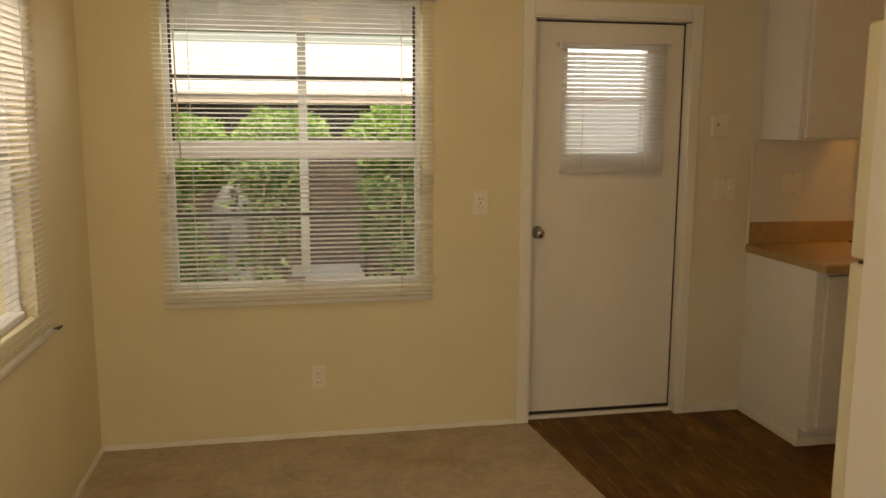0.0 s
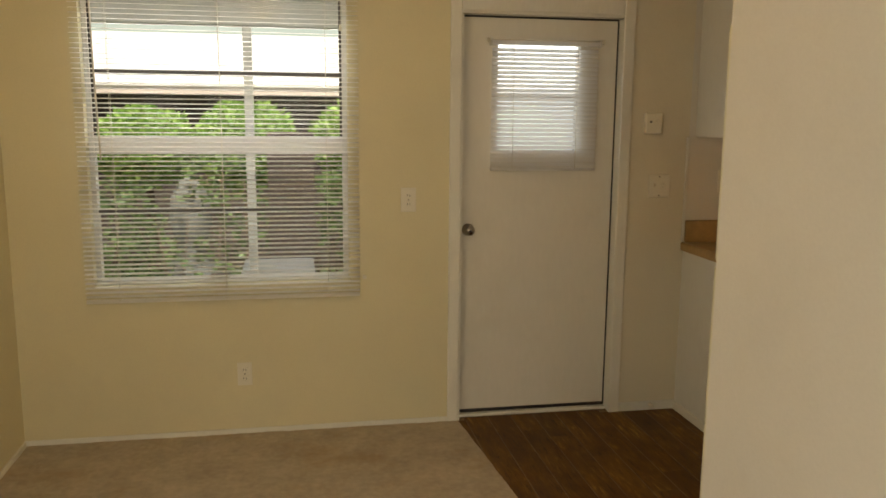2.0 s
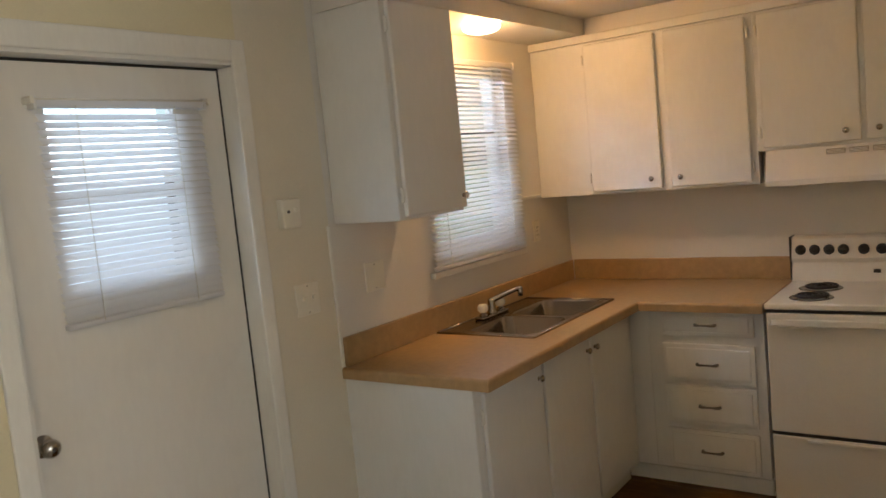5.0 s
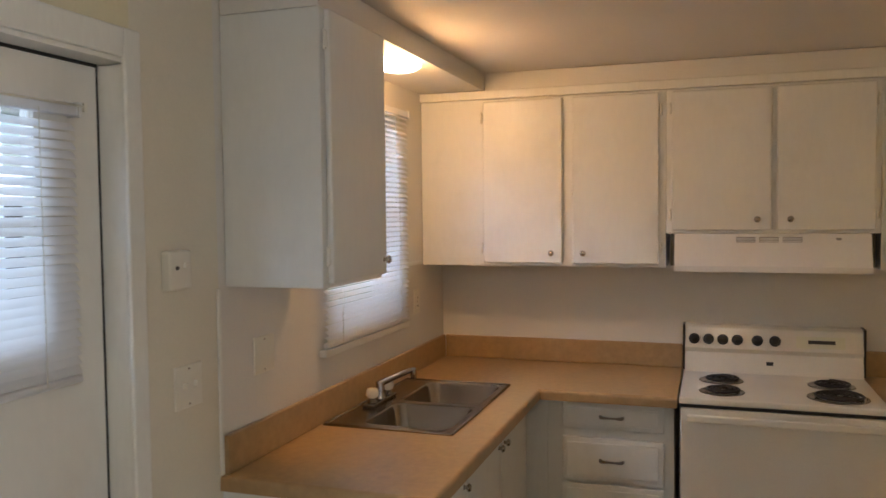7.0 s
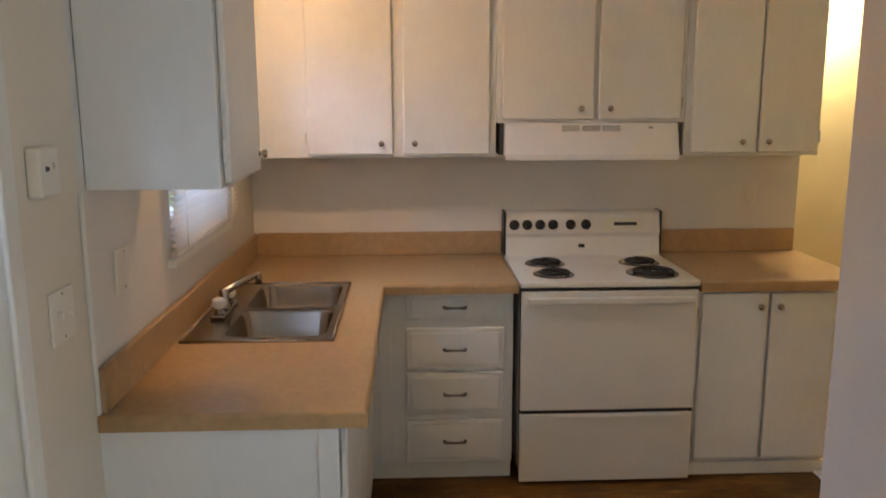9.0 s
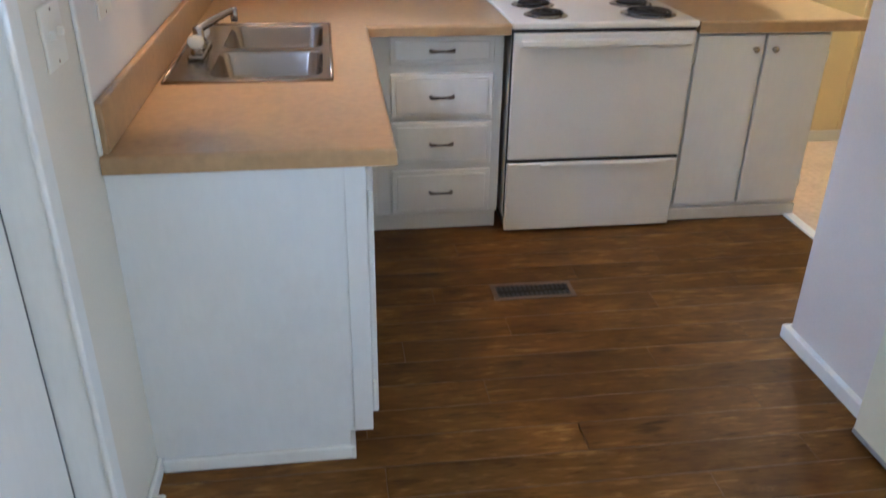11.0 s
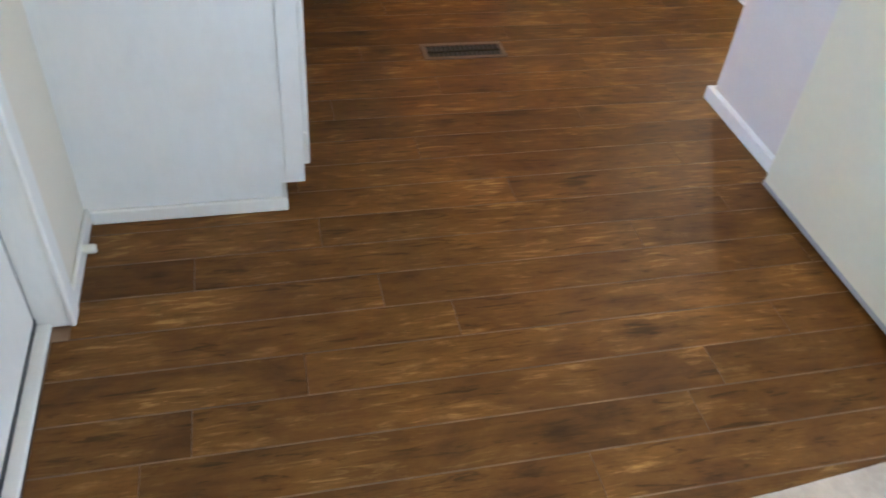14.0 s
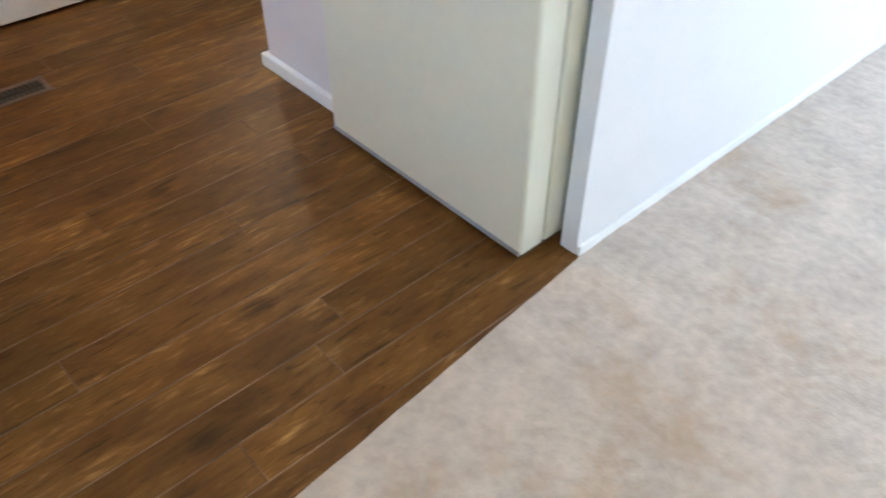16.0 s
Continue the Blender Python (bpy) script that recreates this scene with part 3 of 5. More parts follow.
def blind(name, axis, at, u0, u1, z0, z1, tilt, inner, label, material, pitch=0.0215, wand=None, cords=(0.16, 0.84)):
    """A mini blind on a wall face: head rail, slats, bottom rail, ladder cords, wand."""
    mid = (u0 + u1) / 2
    off = at + inner * 0.025
    base = (mid, off, z0) if axis == "y" else (off, mid, z0)
    b = thing(name, base, label, "blind")

    def slab(a, c, n, e, f, bevel):
        return boxed(a, c, off - n, off + n, e, f, bevel) if axis == "y" else boxed(off - n, off + n, a, c, e, f, bevel)

    part("head_rail", slab(u0 - 0.003, u1 + 0.003, 0.0135, z1 - 0.028, z1, 0.003), material, b)
    part("bottom_rail", slab(u0, u1, 0.012, z0, z0 + 0.018, 0.005), material, b)
    for e in (u0 - 0.012, u1 + 0.002):
        part("bracket", slab(e, e + 0.010, 0.019, z1 - 0.032, z1 + 0.004, 0.002), ALU, b)
    me = slat_mesh(u1 - u0, tilt, "x" if axis == "y" else "y", material)
    z = z0 + 0.030
    while z < z1 - 0.034:
        j = random.uniform(-0.0012, 0.0012)
        shared("slat", me, b, Matrix.Translation((mid + j, off, z) if axis == "y" else (off, mid + j, z)) @ Matrix.Rotation(radians(random.uniform(-0.12, 0.12)), 4, "Y" if axis == "y" else "X"))
        z += pitch
    for c in cords:
        u = u0 + c * (u1 - u0)
        for n in (-0.0135, 0.0135):
            pts = [(u, off + n, z0 + 0.01), (u, off + n, z1 - 0.02)] if axis == "y" else [(off + n, u, z0 + 0.01), (off + n, u, z1 - 0.02)]
            part("ladder_cord", tube(bmesh.new(), pts, 0.0012, 5), CORD, b)
    if wand:
        u, low = wand
        n = inner * 0.022
        pts = [(u, off + n, z1 - 0.03), (u + 0.004, off + n * 1.1, (z1 + low) / 2), (u + 0.012, off + n, low)] if axis == "y" else [(off + n, u, z1 - 0.03), (off + n, u, low)]
        part("tilt_wand", tube(bmesh.new(), pts, 0.004, 6), CORD, b)
    return b


blind("window_blind", "y", WY, -0.637, 0.617, 0.682, 2.118, 12, -1, "cream mini blind, open, over the dining window", SLAT, wand=(-0.545, 1.345), cords=(0.12, 0.5, 0.88))
whole("sash_latch", boxed(-0.085, 0.005, WY + 0.02, WY + 0.045, 0.781, 0.800, 0.004), VENTM, "small brown latch on the window sill", "latch", base=(-0.04, WY + 0.03, 0.781))
pull = thing("lift_tassel", (0.535, WY - 0.047, 1.93), "short white blind lift cord with a small tassel", "tassel")
part("cord", tube(bmesh.new(), [(0.535, WY - 0.047, 2.09), (0.537, WY - 0.048, 2.02), (0.535, WY - 0.047, 1.96)], 0.0014, 5), CORD, pull)
part("tassel", lathe(bmesh.new(), [(0, 0.032), (0.004, 0.031), (0.0075, 0.012), (0.008, 0.002), (0, 0)], Matrix.Translation((0.535, WY - 0.047, 1.93)), 10), CORD, pull)
whole("hold_down_bracket", boxed(0.632, 0.65, WY - 0.030, WY - 0.001, 0.765, 0.78, 0.002), CORD, "small clear bracket beside the blind's lower corner", "bracket", base=(0.64, WY, 0.77))
blind("side_window_blind", "x", LX, 1.78, 2.955, 0.762, 2.118, -35, 1, "white mini blind, half tilted, over the side window", SLAT, cords=(0.12, 0.5, 0.88))
blind("kitchen_blind", "y", WY, 2.935, 3.755, 1.178, 2.125, 36, -1, "white mini blind, tilted, over the kitchen window", SLATK, cords=(0.14, 0.86))
cordset = thing("tieback_hook", (LX, 3.1, 0.74), "dark metal hook on the side wall by the window", "hook")
part("bar", tube(bmesh.new(), [(LX + 0.002, 2.975, 0.765), (LX + 0.02, 3.02, 0.762), (LX + 0.022, 3.10, 0.752), (LX + 0.004, 3.12, 0.735)], 0.004, 6), BRONZE, cordset)

# back door in its frame
door = thing("door_1", (1.52, WY, 0), "closed white flush door with a small blind-covered window", "door", kind="structure")
GW = (1.312, 1.735, 1.385, 1.905)
DY = 3.750
part("slab", pierced("y", DY, 0.04, 1.130, 1.927, 0.022, 2.026, [GW]), DOORM, door)
for z0, z1 in ((GW[2], 1.635), (1.655, GW[3])):
    pane = part("pane", boxed(GW[0] + 0.001, GW[1] - 0.001, DY + 0.018, DY + 0.022, z0 + 0.001, z1 - 0.001), GLASS, door, "clear door pane")
    pane.visible_shadow = False
part("glazing_bar", boxed(GW[0] + 0.001, GW[1] - 0.001, DY + 0.010, DY + 0.030, 1.635, 1.655, 0.003), DOORM, door)
knob = part("door_knob", lathe(bmesh.new(), [(0, 0.062), (0.018, 0.060), (0.0255, 0.050), (0.0265, 0.040), (0.020, 0.028), (0.011, 0.020), (0.011, 0.006), (0.030, 0.004), (0.032, 0)], Matrix.Translation((1.172, DY - 0.0005, 0.985)) @ Matrix.Rotation(radians(90), 4, "X")), NICKEL, door, "worn metal door knob")
part("keyhole", lathe(bmesh.new(), [(0, 0.0635), (0.006, 0.0635), (0.007, 0.060)], Matrix.Translation((1.172, DY - 0.0005, 0.985)) @ Matrix.Rotation(radians(90), 4, "X"), 12), SLOT, knob)
part("jamb", boxed(1.106, 1.125, WY - 0.004, WY + 0.129, 0, 2.032, 0.002), TRIM, door)
part("jamb", boxed(1.936, 1.953, WY - 0.004, WY + 0.129, 0, 2.032, 0.002), TRIM, door)
part("head_jamb", boxed(1.106, 1.953, WY - 0.004, WY + 0.129, 2.035, 2.053, 0.002), TRIM, door)
# Black strips put the shade of the door's gaps into colour.
part("frame_gap_shade", boxed(1.126, 1.935, DY + 0.001, DY + 0.012, 2.024, 2.036), BLACK, door, "black strip standing for the shaded gap above the door")
part("frame_gap_shade", boxed(1.9265, 1.937, DY + 0.001, DY + 0.012, 0.02, 2.03), BLACK, door)
part("frame_gap_shade", boxed(1.124, 1.131, DY + 0.004, DY + 0.012, 0.02, 2.03), BLACK, door)
part("sweep", boxed(1.127, 1.934, DY - 0.002, DY + 0.014, 0.0165, 0.034), BLACK, door, "black rubber door sweep")
part("threshold", boxed(1.126, 1.935, DY - 0.032, DY + 0.05, 0, 0.016, 0.004), TRIM, door)


def casing(bm, x0, x1, z0, z1):
    box(bm, x0, x1, WY - 0.016, WY - 0.002, z0, z1, 0.005)
    return bm


part("casing", casing(bmesh.new(), 1.058, 1.114, 0, 2.118), TRIM, door)
part("casing", casing(bmesh.new(), 1.930, 1.988, 0, 2.118), TRIM, door)
part("head_casing", boxed(1.114, 1.930, WY - 0.0155, WY - 0.002, 2.046, 2.118, 0.005), TRIM, door)

blind("door_blind", "y", DY, 1.275, 1.822, 1.283, 1.925, 50, -1, "white mini blind, closed, hung on the back door", SLATK, cords=(0.2, 0.8))
rod = thing("blind_bracket_rod", (1.55, DY, 1.92), "thin metal rod with end brackets on the door", "rod")
part("rod", tube(bmesh.new(), [(1.258, DY - 0.042, 1.920), (1.845, DY - 0.042, 1.920)], 0.003, 6), PLATE, rod)
for x in (1.260, 1.843):
    part("bracket", boxed(x - 0.006, x + 0.006, DY - 0.046, DY - 0.0005, 1.908, 1.928, 0.002), PLATE, rod)


def plate(name, x, z, w, h, kind, label, y=WY):
    """A wall plate with toggles or outlet faces."""
    p = thing(name, (x, y, z), label, "switch" if "switch" in name else "outlet")
    part("cover_plate", boxed(x - w / 2, x + w / 2, y - 0.007, y - 0.0005, z - h / 2, z + h / 2, 0.003), PLATE, p)
    if kind == "outlet":
        for dz in (-0.021, 0.021):
            f = part("receptacle", boxed(x - 0.016, x + 0.016, y - 0.009, y - 0.0068, z + dz - 0.013, z + dz + 0.013, 0.003), PLATE, p)
            for dx in (-0.006, 0.006):
                part("slot", boxed(x + dx - 0.0013, x + dx + 0.0013, y - 0.0094, y - 0.0088, z + dz - 0.005, z + dz + 0.005), SLOT, f)
    elif kind == "toggle":
        for dx in ((-0.023, 0.023) if w > 0.1 else (0,)):
            part("toggle", boxed(x + dx - 0.005, x + dx + 0.005, y - 0.019, y - 0.0068, z - 0.004, z + 0.012, 0.002), PLATE, p)
    for dz in (-0.048, 0.048) if kind != "outlet" else (0,):
        part("screw", lathe(bmesh.new(), [(0, 0.0015), (0.003, 0.001), (0.0035, 0)], Matrix.Translation((x, y - 0.007, z + dz)) @ Matrix.Rotation(radians(90), 4, "X"), 10), NICKEL, p)
    return p


plate("wall_switch", 0.858, 1.147, 0.075, 0.118, "outlet", "ivory duplex plate beside the back door")
plate("wall_outlet", 0.058, 0.306, 0.07, 0.115, "outlet", "ivory wall outlet low under the window")
plate("light_switch", 2.158, 1.205, 0.118, 0.118, "toggle", "ivory double light switch by the door")
plate("counter_outlet", 2.545, 1.226, 0.118, 0.118, "blank", "pale square cover plate above the counter")
plate("sink_outlet", 3.93, 1.24, 0.07, 0.115, "outlet", "pale outlet beside the kitchen window")
th = thing("thermostat", (2.10, WY, 1.525), "small ivory thermostat box beside the door", "thermostat")
tb = part("housing", boxed(2.058, 2.148, WY - 0.032, WY - 0.001, 1.472, 1.575, 0.006), PLATE, th)
part("dial", lathe(bmesh.new(), [(0, 0.006), (0.004, 0.005), (0.006, 0)], Matrix.Translation((2.085, WY - 0.032, 1.53)) @ Matrix.Rotation(radians(90), 4, "X"), 12), SLOT, tb)
part("lever", boxed(2.112, 2.130, WY - 0.038, WY - 0.0315, 1.528, 1.542, 0.002), PLATE, tb)
stop = thing("door_stop", (2.165, WY - 0.013, 0.03), "small white spring door stop low on the baseboard", "door stop")
part("spring", tube(bmesh.new(), [(2.165 + 0.010 * math.cos(a * 0.9), WY - 0.014 - 0.0005 * a, 0.034 + 0.010 * math.sin(a * 0.9)) for a in range(40)], 0.0035, 5), PLATE, stop)
part("tip", lathe(bmesh.new(), [(0, 0.012), (0.011, 0.010), (0.013, 0.003), (0.010, 0)], Matrix.Translation((2.165, WY - 0.033, 0.034)) @ Matrix.Rotation(radians(90), 4, "X"), 12), PLATE, stop)


# ---- kitchen cabinets ----
def pull_knob(parent, m):
    return part("knob", lathe(bmesh.new(), [(0, 0.024), (0.009, 0.0225), (0.0135, 0.018), (0.0125, 0.012), (0.006, 0.008), (0.006, 0.002), (0.009, 0)], m, 16), NICKEL, parent, "round satin metal knob")


def facing(p, way):
    """A pose at p whose z axis points along way."""
    return Matrix.Translation(p) @ Vector((0, 0, 1)).rotation_difference(Vector(way)).to_matrix().to_4x4()


def bar_pull(parent, x, y, z):
    """A slim arched drawer pull across y, on a face at x that looks along -x."""
    pts = [(x, y - 0.046, z), (x - 0.014, y - 0.043, z), (x - 0.020, y - 0.030, z), (x - 0.022, y - 0.012, z + 0.001), (x - 0.022, y + 0.012, z + 0.001), (x - 0.020, y + 0.030, z), (x - 0.014, y + 0.043, z), (x, y + 0.046, z)]
    bm = tube(bmesh.new(), pts, [0.008, 0.0075, 0.0062, 0.0045, 0.0045, 0.0062, 0.0075, 0.008], 8)
    return part("pull_handle", bm, PEWTER, parent, "slim metal drawer pull")


def hinge(parent, m):
    bm = bmesh.new()
    box(bm, -0.006, 0.006, -0.004, 0.004, -0.028, 0.028, 0.003)
    tube(bm, [(0, -0.004, -0.022), (0, -0.004, 0.022)], 0.005, 8)
    bmesh.ops.transform(bm, verts=bm.verts, matrix=m)
    return part("hinge", bm, TRIM, parent, "painted-over cabinet hinge")


def slab_x(face, thick, y0, y1, z0, z1, bevel=0.006):
    """A door or drawer front on a face at x that looks along -x."""
    return boxed(face - thick, face, y0, y1, z0, z1, bevel, 3)


def raised_front(face, y0, y1, z0, z1):
    """A drawer front with a shallow framed field."""
    bm = boxed(face - 0.016, face, y0, y1, z0, z1, 0.004, 2)
    w = 0.020
    box(bm, face - 0.0205, face - 0.0161, y0 + w, y1 - w, z0 + w, z1 - w, 0.004, 2)
    return bm


# sink run, along the back wall
SF = 3.097         # cabinet face, across y
sink_cab = thing("sink_base_cabinet", (3.0, 3.4, 0), "white painted base cabinet with doors under the sink", "cabinet")
body = bmesh.new()
end = bmesh.new()
outline = [end.verts.new((2.312, y, z)) for y, z in ((SF, 0.867), (SF, 0.088), (SF + 0.064, 0.088), (SF + 0.064, 0.0), (WY - 0.0006, 0.0), (WY - 0.0006, 0.867))]
side = bmesh.ops.extrude_face_region(end, geom=[end.faces.new(outline)])["geom"]
bmesh.ops.translate(end, verts=[g for g in side if isinstance(g, bmesh.types.BMVert)], vec=(0.02, 0, 0))
bmesh.ops.recalc_face_normals(end, faces=end.faces)
part("end_panel", end, CAB, sink_cab)
box(body, 2.332, 3.72, SF, SF + 0.02, 0.095, 0.867, 0.002)
box(body, 2.332, 3.72, SF + 0.02, WY - 0.002, 0.09, 0.105)
box(body, 2.332, 3.72, SF + 0.065, SF + 0.08, 0.0, 0.095)
part("body", body, CAB, sink_cab)
part("toe_trim", boxed(2.297, 2.3115, SF + 0.06, WY - 0.014, 0.0, 0.045, 0.006), TRIM, sink_cab)
part("toe_trim", boxed(2.297, 3.72, SF + 0.050, SF + 0.0645, 0.0, 0.045, 0.004), TRIM, sink_cab)
for i, (x0, x1, kx) in enumerate(((2.352, 2.775, 2.745), (2.795, 3.215, 3.185), (3.235, 3.645, 3.265))):
    d = part("door", boxed(x0, x1, SF - 0.019, SF - 0.001, 0.115, 0.845, 0.006, 3), CAB, sink_cab)
    pull_knob(d, facing((kx, SF - 0.019, 0.79), (0, -1, 0)))
    hx = x0 - 0.007 if kx > (x0 + x1) / 2 else x1 + 0.007
    for z in (0.20, 0.76):
        hinge(d, Matrix.Translation((hx, SF - 0.008, z)))
# a notch strip at the panel's lower corner
part("end_stile", boxed(2.3065, 2.3115, SF + 0.0, SF + 0.05, 0.10, 0.867, 0.001), CAB, sink_cab)

# stove run: drawers, corner post, right-hand unit
DF = 3.725         # cabinet faces, across x
drawers = thing("drawer_cabinet", (4.0, 2.75, 0), "white painted cabinet with four raised-panel drawers", "cabinet")
body = bmesh.new()
box(body, DF, EX - 0.002, 2.475, 3.105, 0.09, 0.867, 0.002)
box(body, DF + 0.05, EX - 0.002, 2.475, 3.105, 0.0, 0.09)
part("body", body, CAB, drawers)
part("toe_trim", boxed(DF + 0.034, DF + 0.049, 2.475, 3.165, 0.0, 0.075, 0.004), TRIM, drawers)
for z0, z1 in ((0.745, 0.858), (0.522, 0.708), (0.322, 0.508), (0.100, 0.295)):
    d = part("drawer_front", raised_front(DF - 0.001, 2.515, 2.935, z0, z1), CAB, drawers)
    bar_pull(d, DF - 0.0215, 2.727, (z0 + z1) / 2)
part("corner_stile", boxed(DF - 0.006, DF - 0.001, 3.0, 3.05, 0.1, 0.855, 0.002), CAB, drawers)

right = thing("end_base_cabinet", (4.0, 1.4, 0), "white painted two-door base cabinet at the counter's end", "cabinet")
body = bmesh.new()
box(body, DF, EX - 0.002, 1.065, 1.68, 0.075, 0.867, 0.002)
box(body, DF + 0.02, EX - 0.002, 1.065, 1.68, 0.0, 0.075)
part("body", body, CAB, right)
part("toe_trim", boxed(DF + 0.004, DF + 0.019, 1.055, 1.68, 0.0, 0.06, 0.004), TRIM, right)
for y0, y1, ky in ((1.372, 1.665, 1.41), (1.080, 1.360, 1.325)):
    d = part("door", slab_x(DF - 0.001, 0.018, y0, y1, 0.088, 0.845), CAB, right)
    pull_knob(d, facing((DF - 0.019, ky, 0.785), (-1, 0, 0)))
    hy = y1 + 0.006 if ky < (y0 + y1) / 2 else y0 - 0.006
    for z in (0.18, 0.75):
        hinge(d, Matrix.Translation((DF - 0.008, hy, z)) @ Matrix.Rotation(radians(-90), 4, "Z"))


# ---- counter ----
def extrude_outline(pts, z0, z1, bevel):
    bm = bmesh.new()
    f = bm.faces.new([bm.verts.new((x, y, z0)) for x, y in pts])
    top = bmesh.ops.extrude_face_region(bm, geom=[f])["geom"]
    bmesh.ops.translate(bm, verts=[g for g in top if isinstance(g, bmesh.types.BMVert)], vec=(0, 0, z1 - z0))
    bmesh.ops.recalc_face_normals(bm, faces=bm.faces)
    if bevel:
        edges = [e for e in bm.edges if abs(e.verts[0].co.z - z1) < 1e-6 and abs(e.verts[1].co.z - z1) < 1e-6]
        bmesh.ops.bevel(bm, geom=edges, offset=bevel, segments=3, profile=0.5, affect="EDGES")
    return bm


CT = 0.91
SX0, SX1, SY0, SY1 = 2.885, 3.705, 3.160, 3.648     # sink rim
counter = thing("sink_countertop", (3.2, 3.3, 0.863), "tan laminate L-shaped countertop with a backsplash", "countertop")
cf = 3.022
top = bmesh.new()
cells_x = [2.297, SX0 + 0.015, 3.66, SX1 - 0.01, EX - 0.002]
cells_y = [2.462, cf, SY0 + 0.015, SY1 - 0.015, WY - 0.002]
grid = {}
for i, x in enumerate(cells_x):
    for j, y in enumerate(cells_y):
        grid[i, j] = top.verts.new((x, y, CT))
for i in range(4):
    for j in range(4):
        if (i in (1, 2) and j == 2) or (j == 0 and i < 2):
            continue
        top.faces.new((grid[i, j], grid[i + 1, j], grid[i + 1, j + 1], grid[i, j + 1]))
ext = bmesh.ops.extrude_face_region(top, geom=top.faces[:])["geom"]
bmesh.ops.translate(top, verts=[g for g in ext if isinstance(g, bmesh.types.BMVert)], vec=(0, 0, -0.042))
for v in [v for v in top.verts if not v.link_faces]:
    top.verts.remove(v)
bmesh.ops.recalc_face_normals(top, faces=top.faces)
rim = [e for e in top.edges if all(abs(v.co.z - CT) < 1e-6 for v in e.verts) and any(abs(f.normal.z) < 0.5 for f in e.link_faces)
       and (all(abs(v.co.y - cf) < 1e-6 for v in e.verts) or all(abs(v.co.x - 3.66) < 1e-6 for v in e.verts) or all(abs(v.co.x - 2.297) < 1e-6 for v in e.verts))]
bmesh.ops.bevel(top, geom=rim, offset=0.012, segments=3, profile=0.5, affect="EDGES")
part("worktop", top, LAM, counter)
part("backsplash", boxed(2.3135, EX - 0.022, WY - 0.022, WY - 0.002, CT, 1.025, 0.005), LAM, counter)
part("backsplash", boxed(EX - 0.022, EX - 0.002, 2.462, WY - 0.022, CT, 1.025, 0.005), LAM, counter)

end_counter = thing("end_countertop", (4.0, 1.35, 0.863), "tan laminate countertop overhanging the end cabinet", "countertop")
part("worktop", extrude_outline([(3.66, 0.955), (4.45, 0.955), (4.45, 0.973), (EX - 0.002, 0.973), (EX - 0.002, 1.685), (3.66, 1.685)], 0.863, CT, 0.010), LAM, end_counter)
part("backsplash", boxed(EX - 0.022, EX - 0.002, 0.985, 1.685, CT, 1.025, 0.005), LAM, end_counter)

# ---- sink and tap ----
sink = thing("kitchen_sink", (3.22, 3.37, CT), "stainless steel double-bowl sink set into the counter", "sink")


def bowl(x0, x1, y0, y1, depth):
    bm = bmesh.new()
    rings = []
    for z, inset, r in ((CT + 0.004, 0.0, 0.05), (CT - 0.004, 0.004, 0.05), (CT - depth + 0.03, 0.018, 0.05), (CT - depth, 0.05, 0.05)):
        ring = []
        a0, a1, b0, b1 = x0 + inset, x1 - inset, y0 + inset, y1 - inset
        for cx, cy, start in ((a1 - r, b1 - r, 0), (a0 + r, b1 - r, 90), (a0 + r, b0 + r, 180), (a1 - r, b0 + r, 270)):
            for k in range(6):
                t = radians(start + 18 * k)
                ring.append(bm.verts.new((cx + r * math.cos(t), cy + r * math.sin(t), z)))
        rings.append(ring)
    for a, b in zip(rings, rings[1:]):
        for k in range(len(a)):
            f = bm.faces.new((a[k], a[(k + 1) % len(a)], b[(k + 1) % len(b)], b[k]))
            f.smooth = True
    bm.faces.new(rings[-1])
    return bm


BX = ((2.935, 3.265), (3.300, 3.668))
BY = (3.190, 3.522)
rimm = bmesh.new()
for x0, x1, y0, y1 in ((SX0, SX1, SY0, BY[0]), (SX0, SX1, BY[1], SY1), (SX0, BX[0][0], BY[0], BY[1]), (BX[0][1], BX[1][0], BY[0], BY[1]), (BX[1][1], SX1, BY[0], BY[1])):
    box(rimm, x0, x1, y0, y1, CT - 0.004, CT + 0.005)
bmesh.ops.remove_doubles(rimm, verts=rimm.verts, dist=1e-5)
part("rim", rimm, STEEL, sink)
# corner fillets that round the bowls' openings
for x0, x1 in BX:
    for cx, cy, sx, sy in ((x0, BY[0], 1, 1), (x1, BY[0], -1, 1), (x0, BY[1], 1, -1), (x1, BY[1], -1, -1)):
        r = 0.05
        fil = bmesh.new()
        low = [fil.verts.new((cx, cy, CT + 0.0045))] + [fil.verts.new((cx + sx * (r - r * math.cos(radians(a))), cy + sy * (r - r * math.sin(radians(a))), CT + 0.0045)) for a in range(0, 91, 15)]
        fil.faces.new(low)
        part("rim_corner", fil, STEEL, sink)
    b = part("bowl", bowl(x0, x1, BY[0], BY[1], 0.165), STEEL, sink)
    part("drain", lathe(bmesh.new(), [(0, 0.002), (0.020, 0.003), (0.036, 0.005), (0.042, 0.001)], Matrix.Translation(((x0 + x1) / 2, 3.36, CT - 0.1645)), 20), CHROME, b, "dark sink drain")
for x in (SX0, SX1):
    s = 1 if x == SX0 else -1
    part("rim_lip", tube(bmesh.new(), [(x + s * 0.004, SY0 + 0.004, CT + 0.004), (x + s * 0.004, SY1 - 0.004, CT + 0.004)], 0.005, 8), STEEL, sink)
for y in (SY0 + 0.004, SY1 - 0.004):
    part("rim_lip", tube(bmesh.new(), [(SX0 + 0.004, y, CT + 0.004), (SX1 - 0.004, y, CT + 0.004)], 0.005, 8), STEEL, sink)

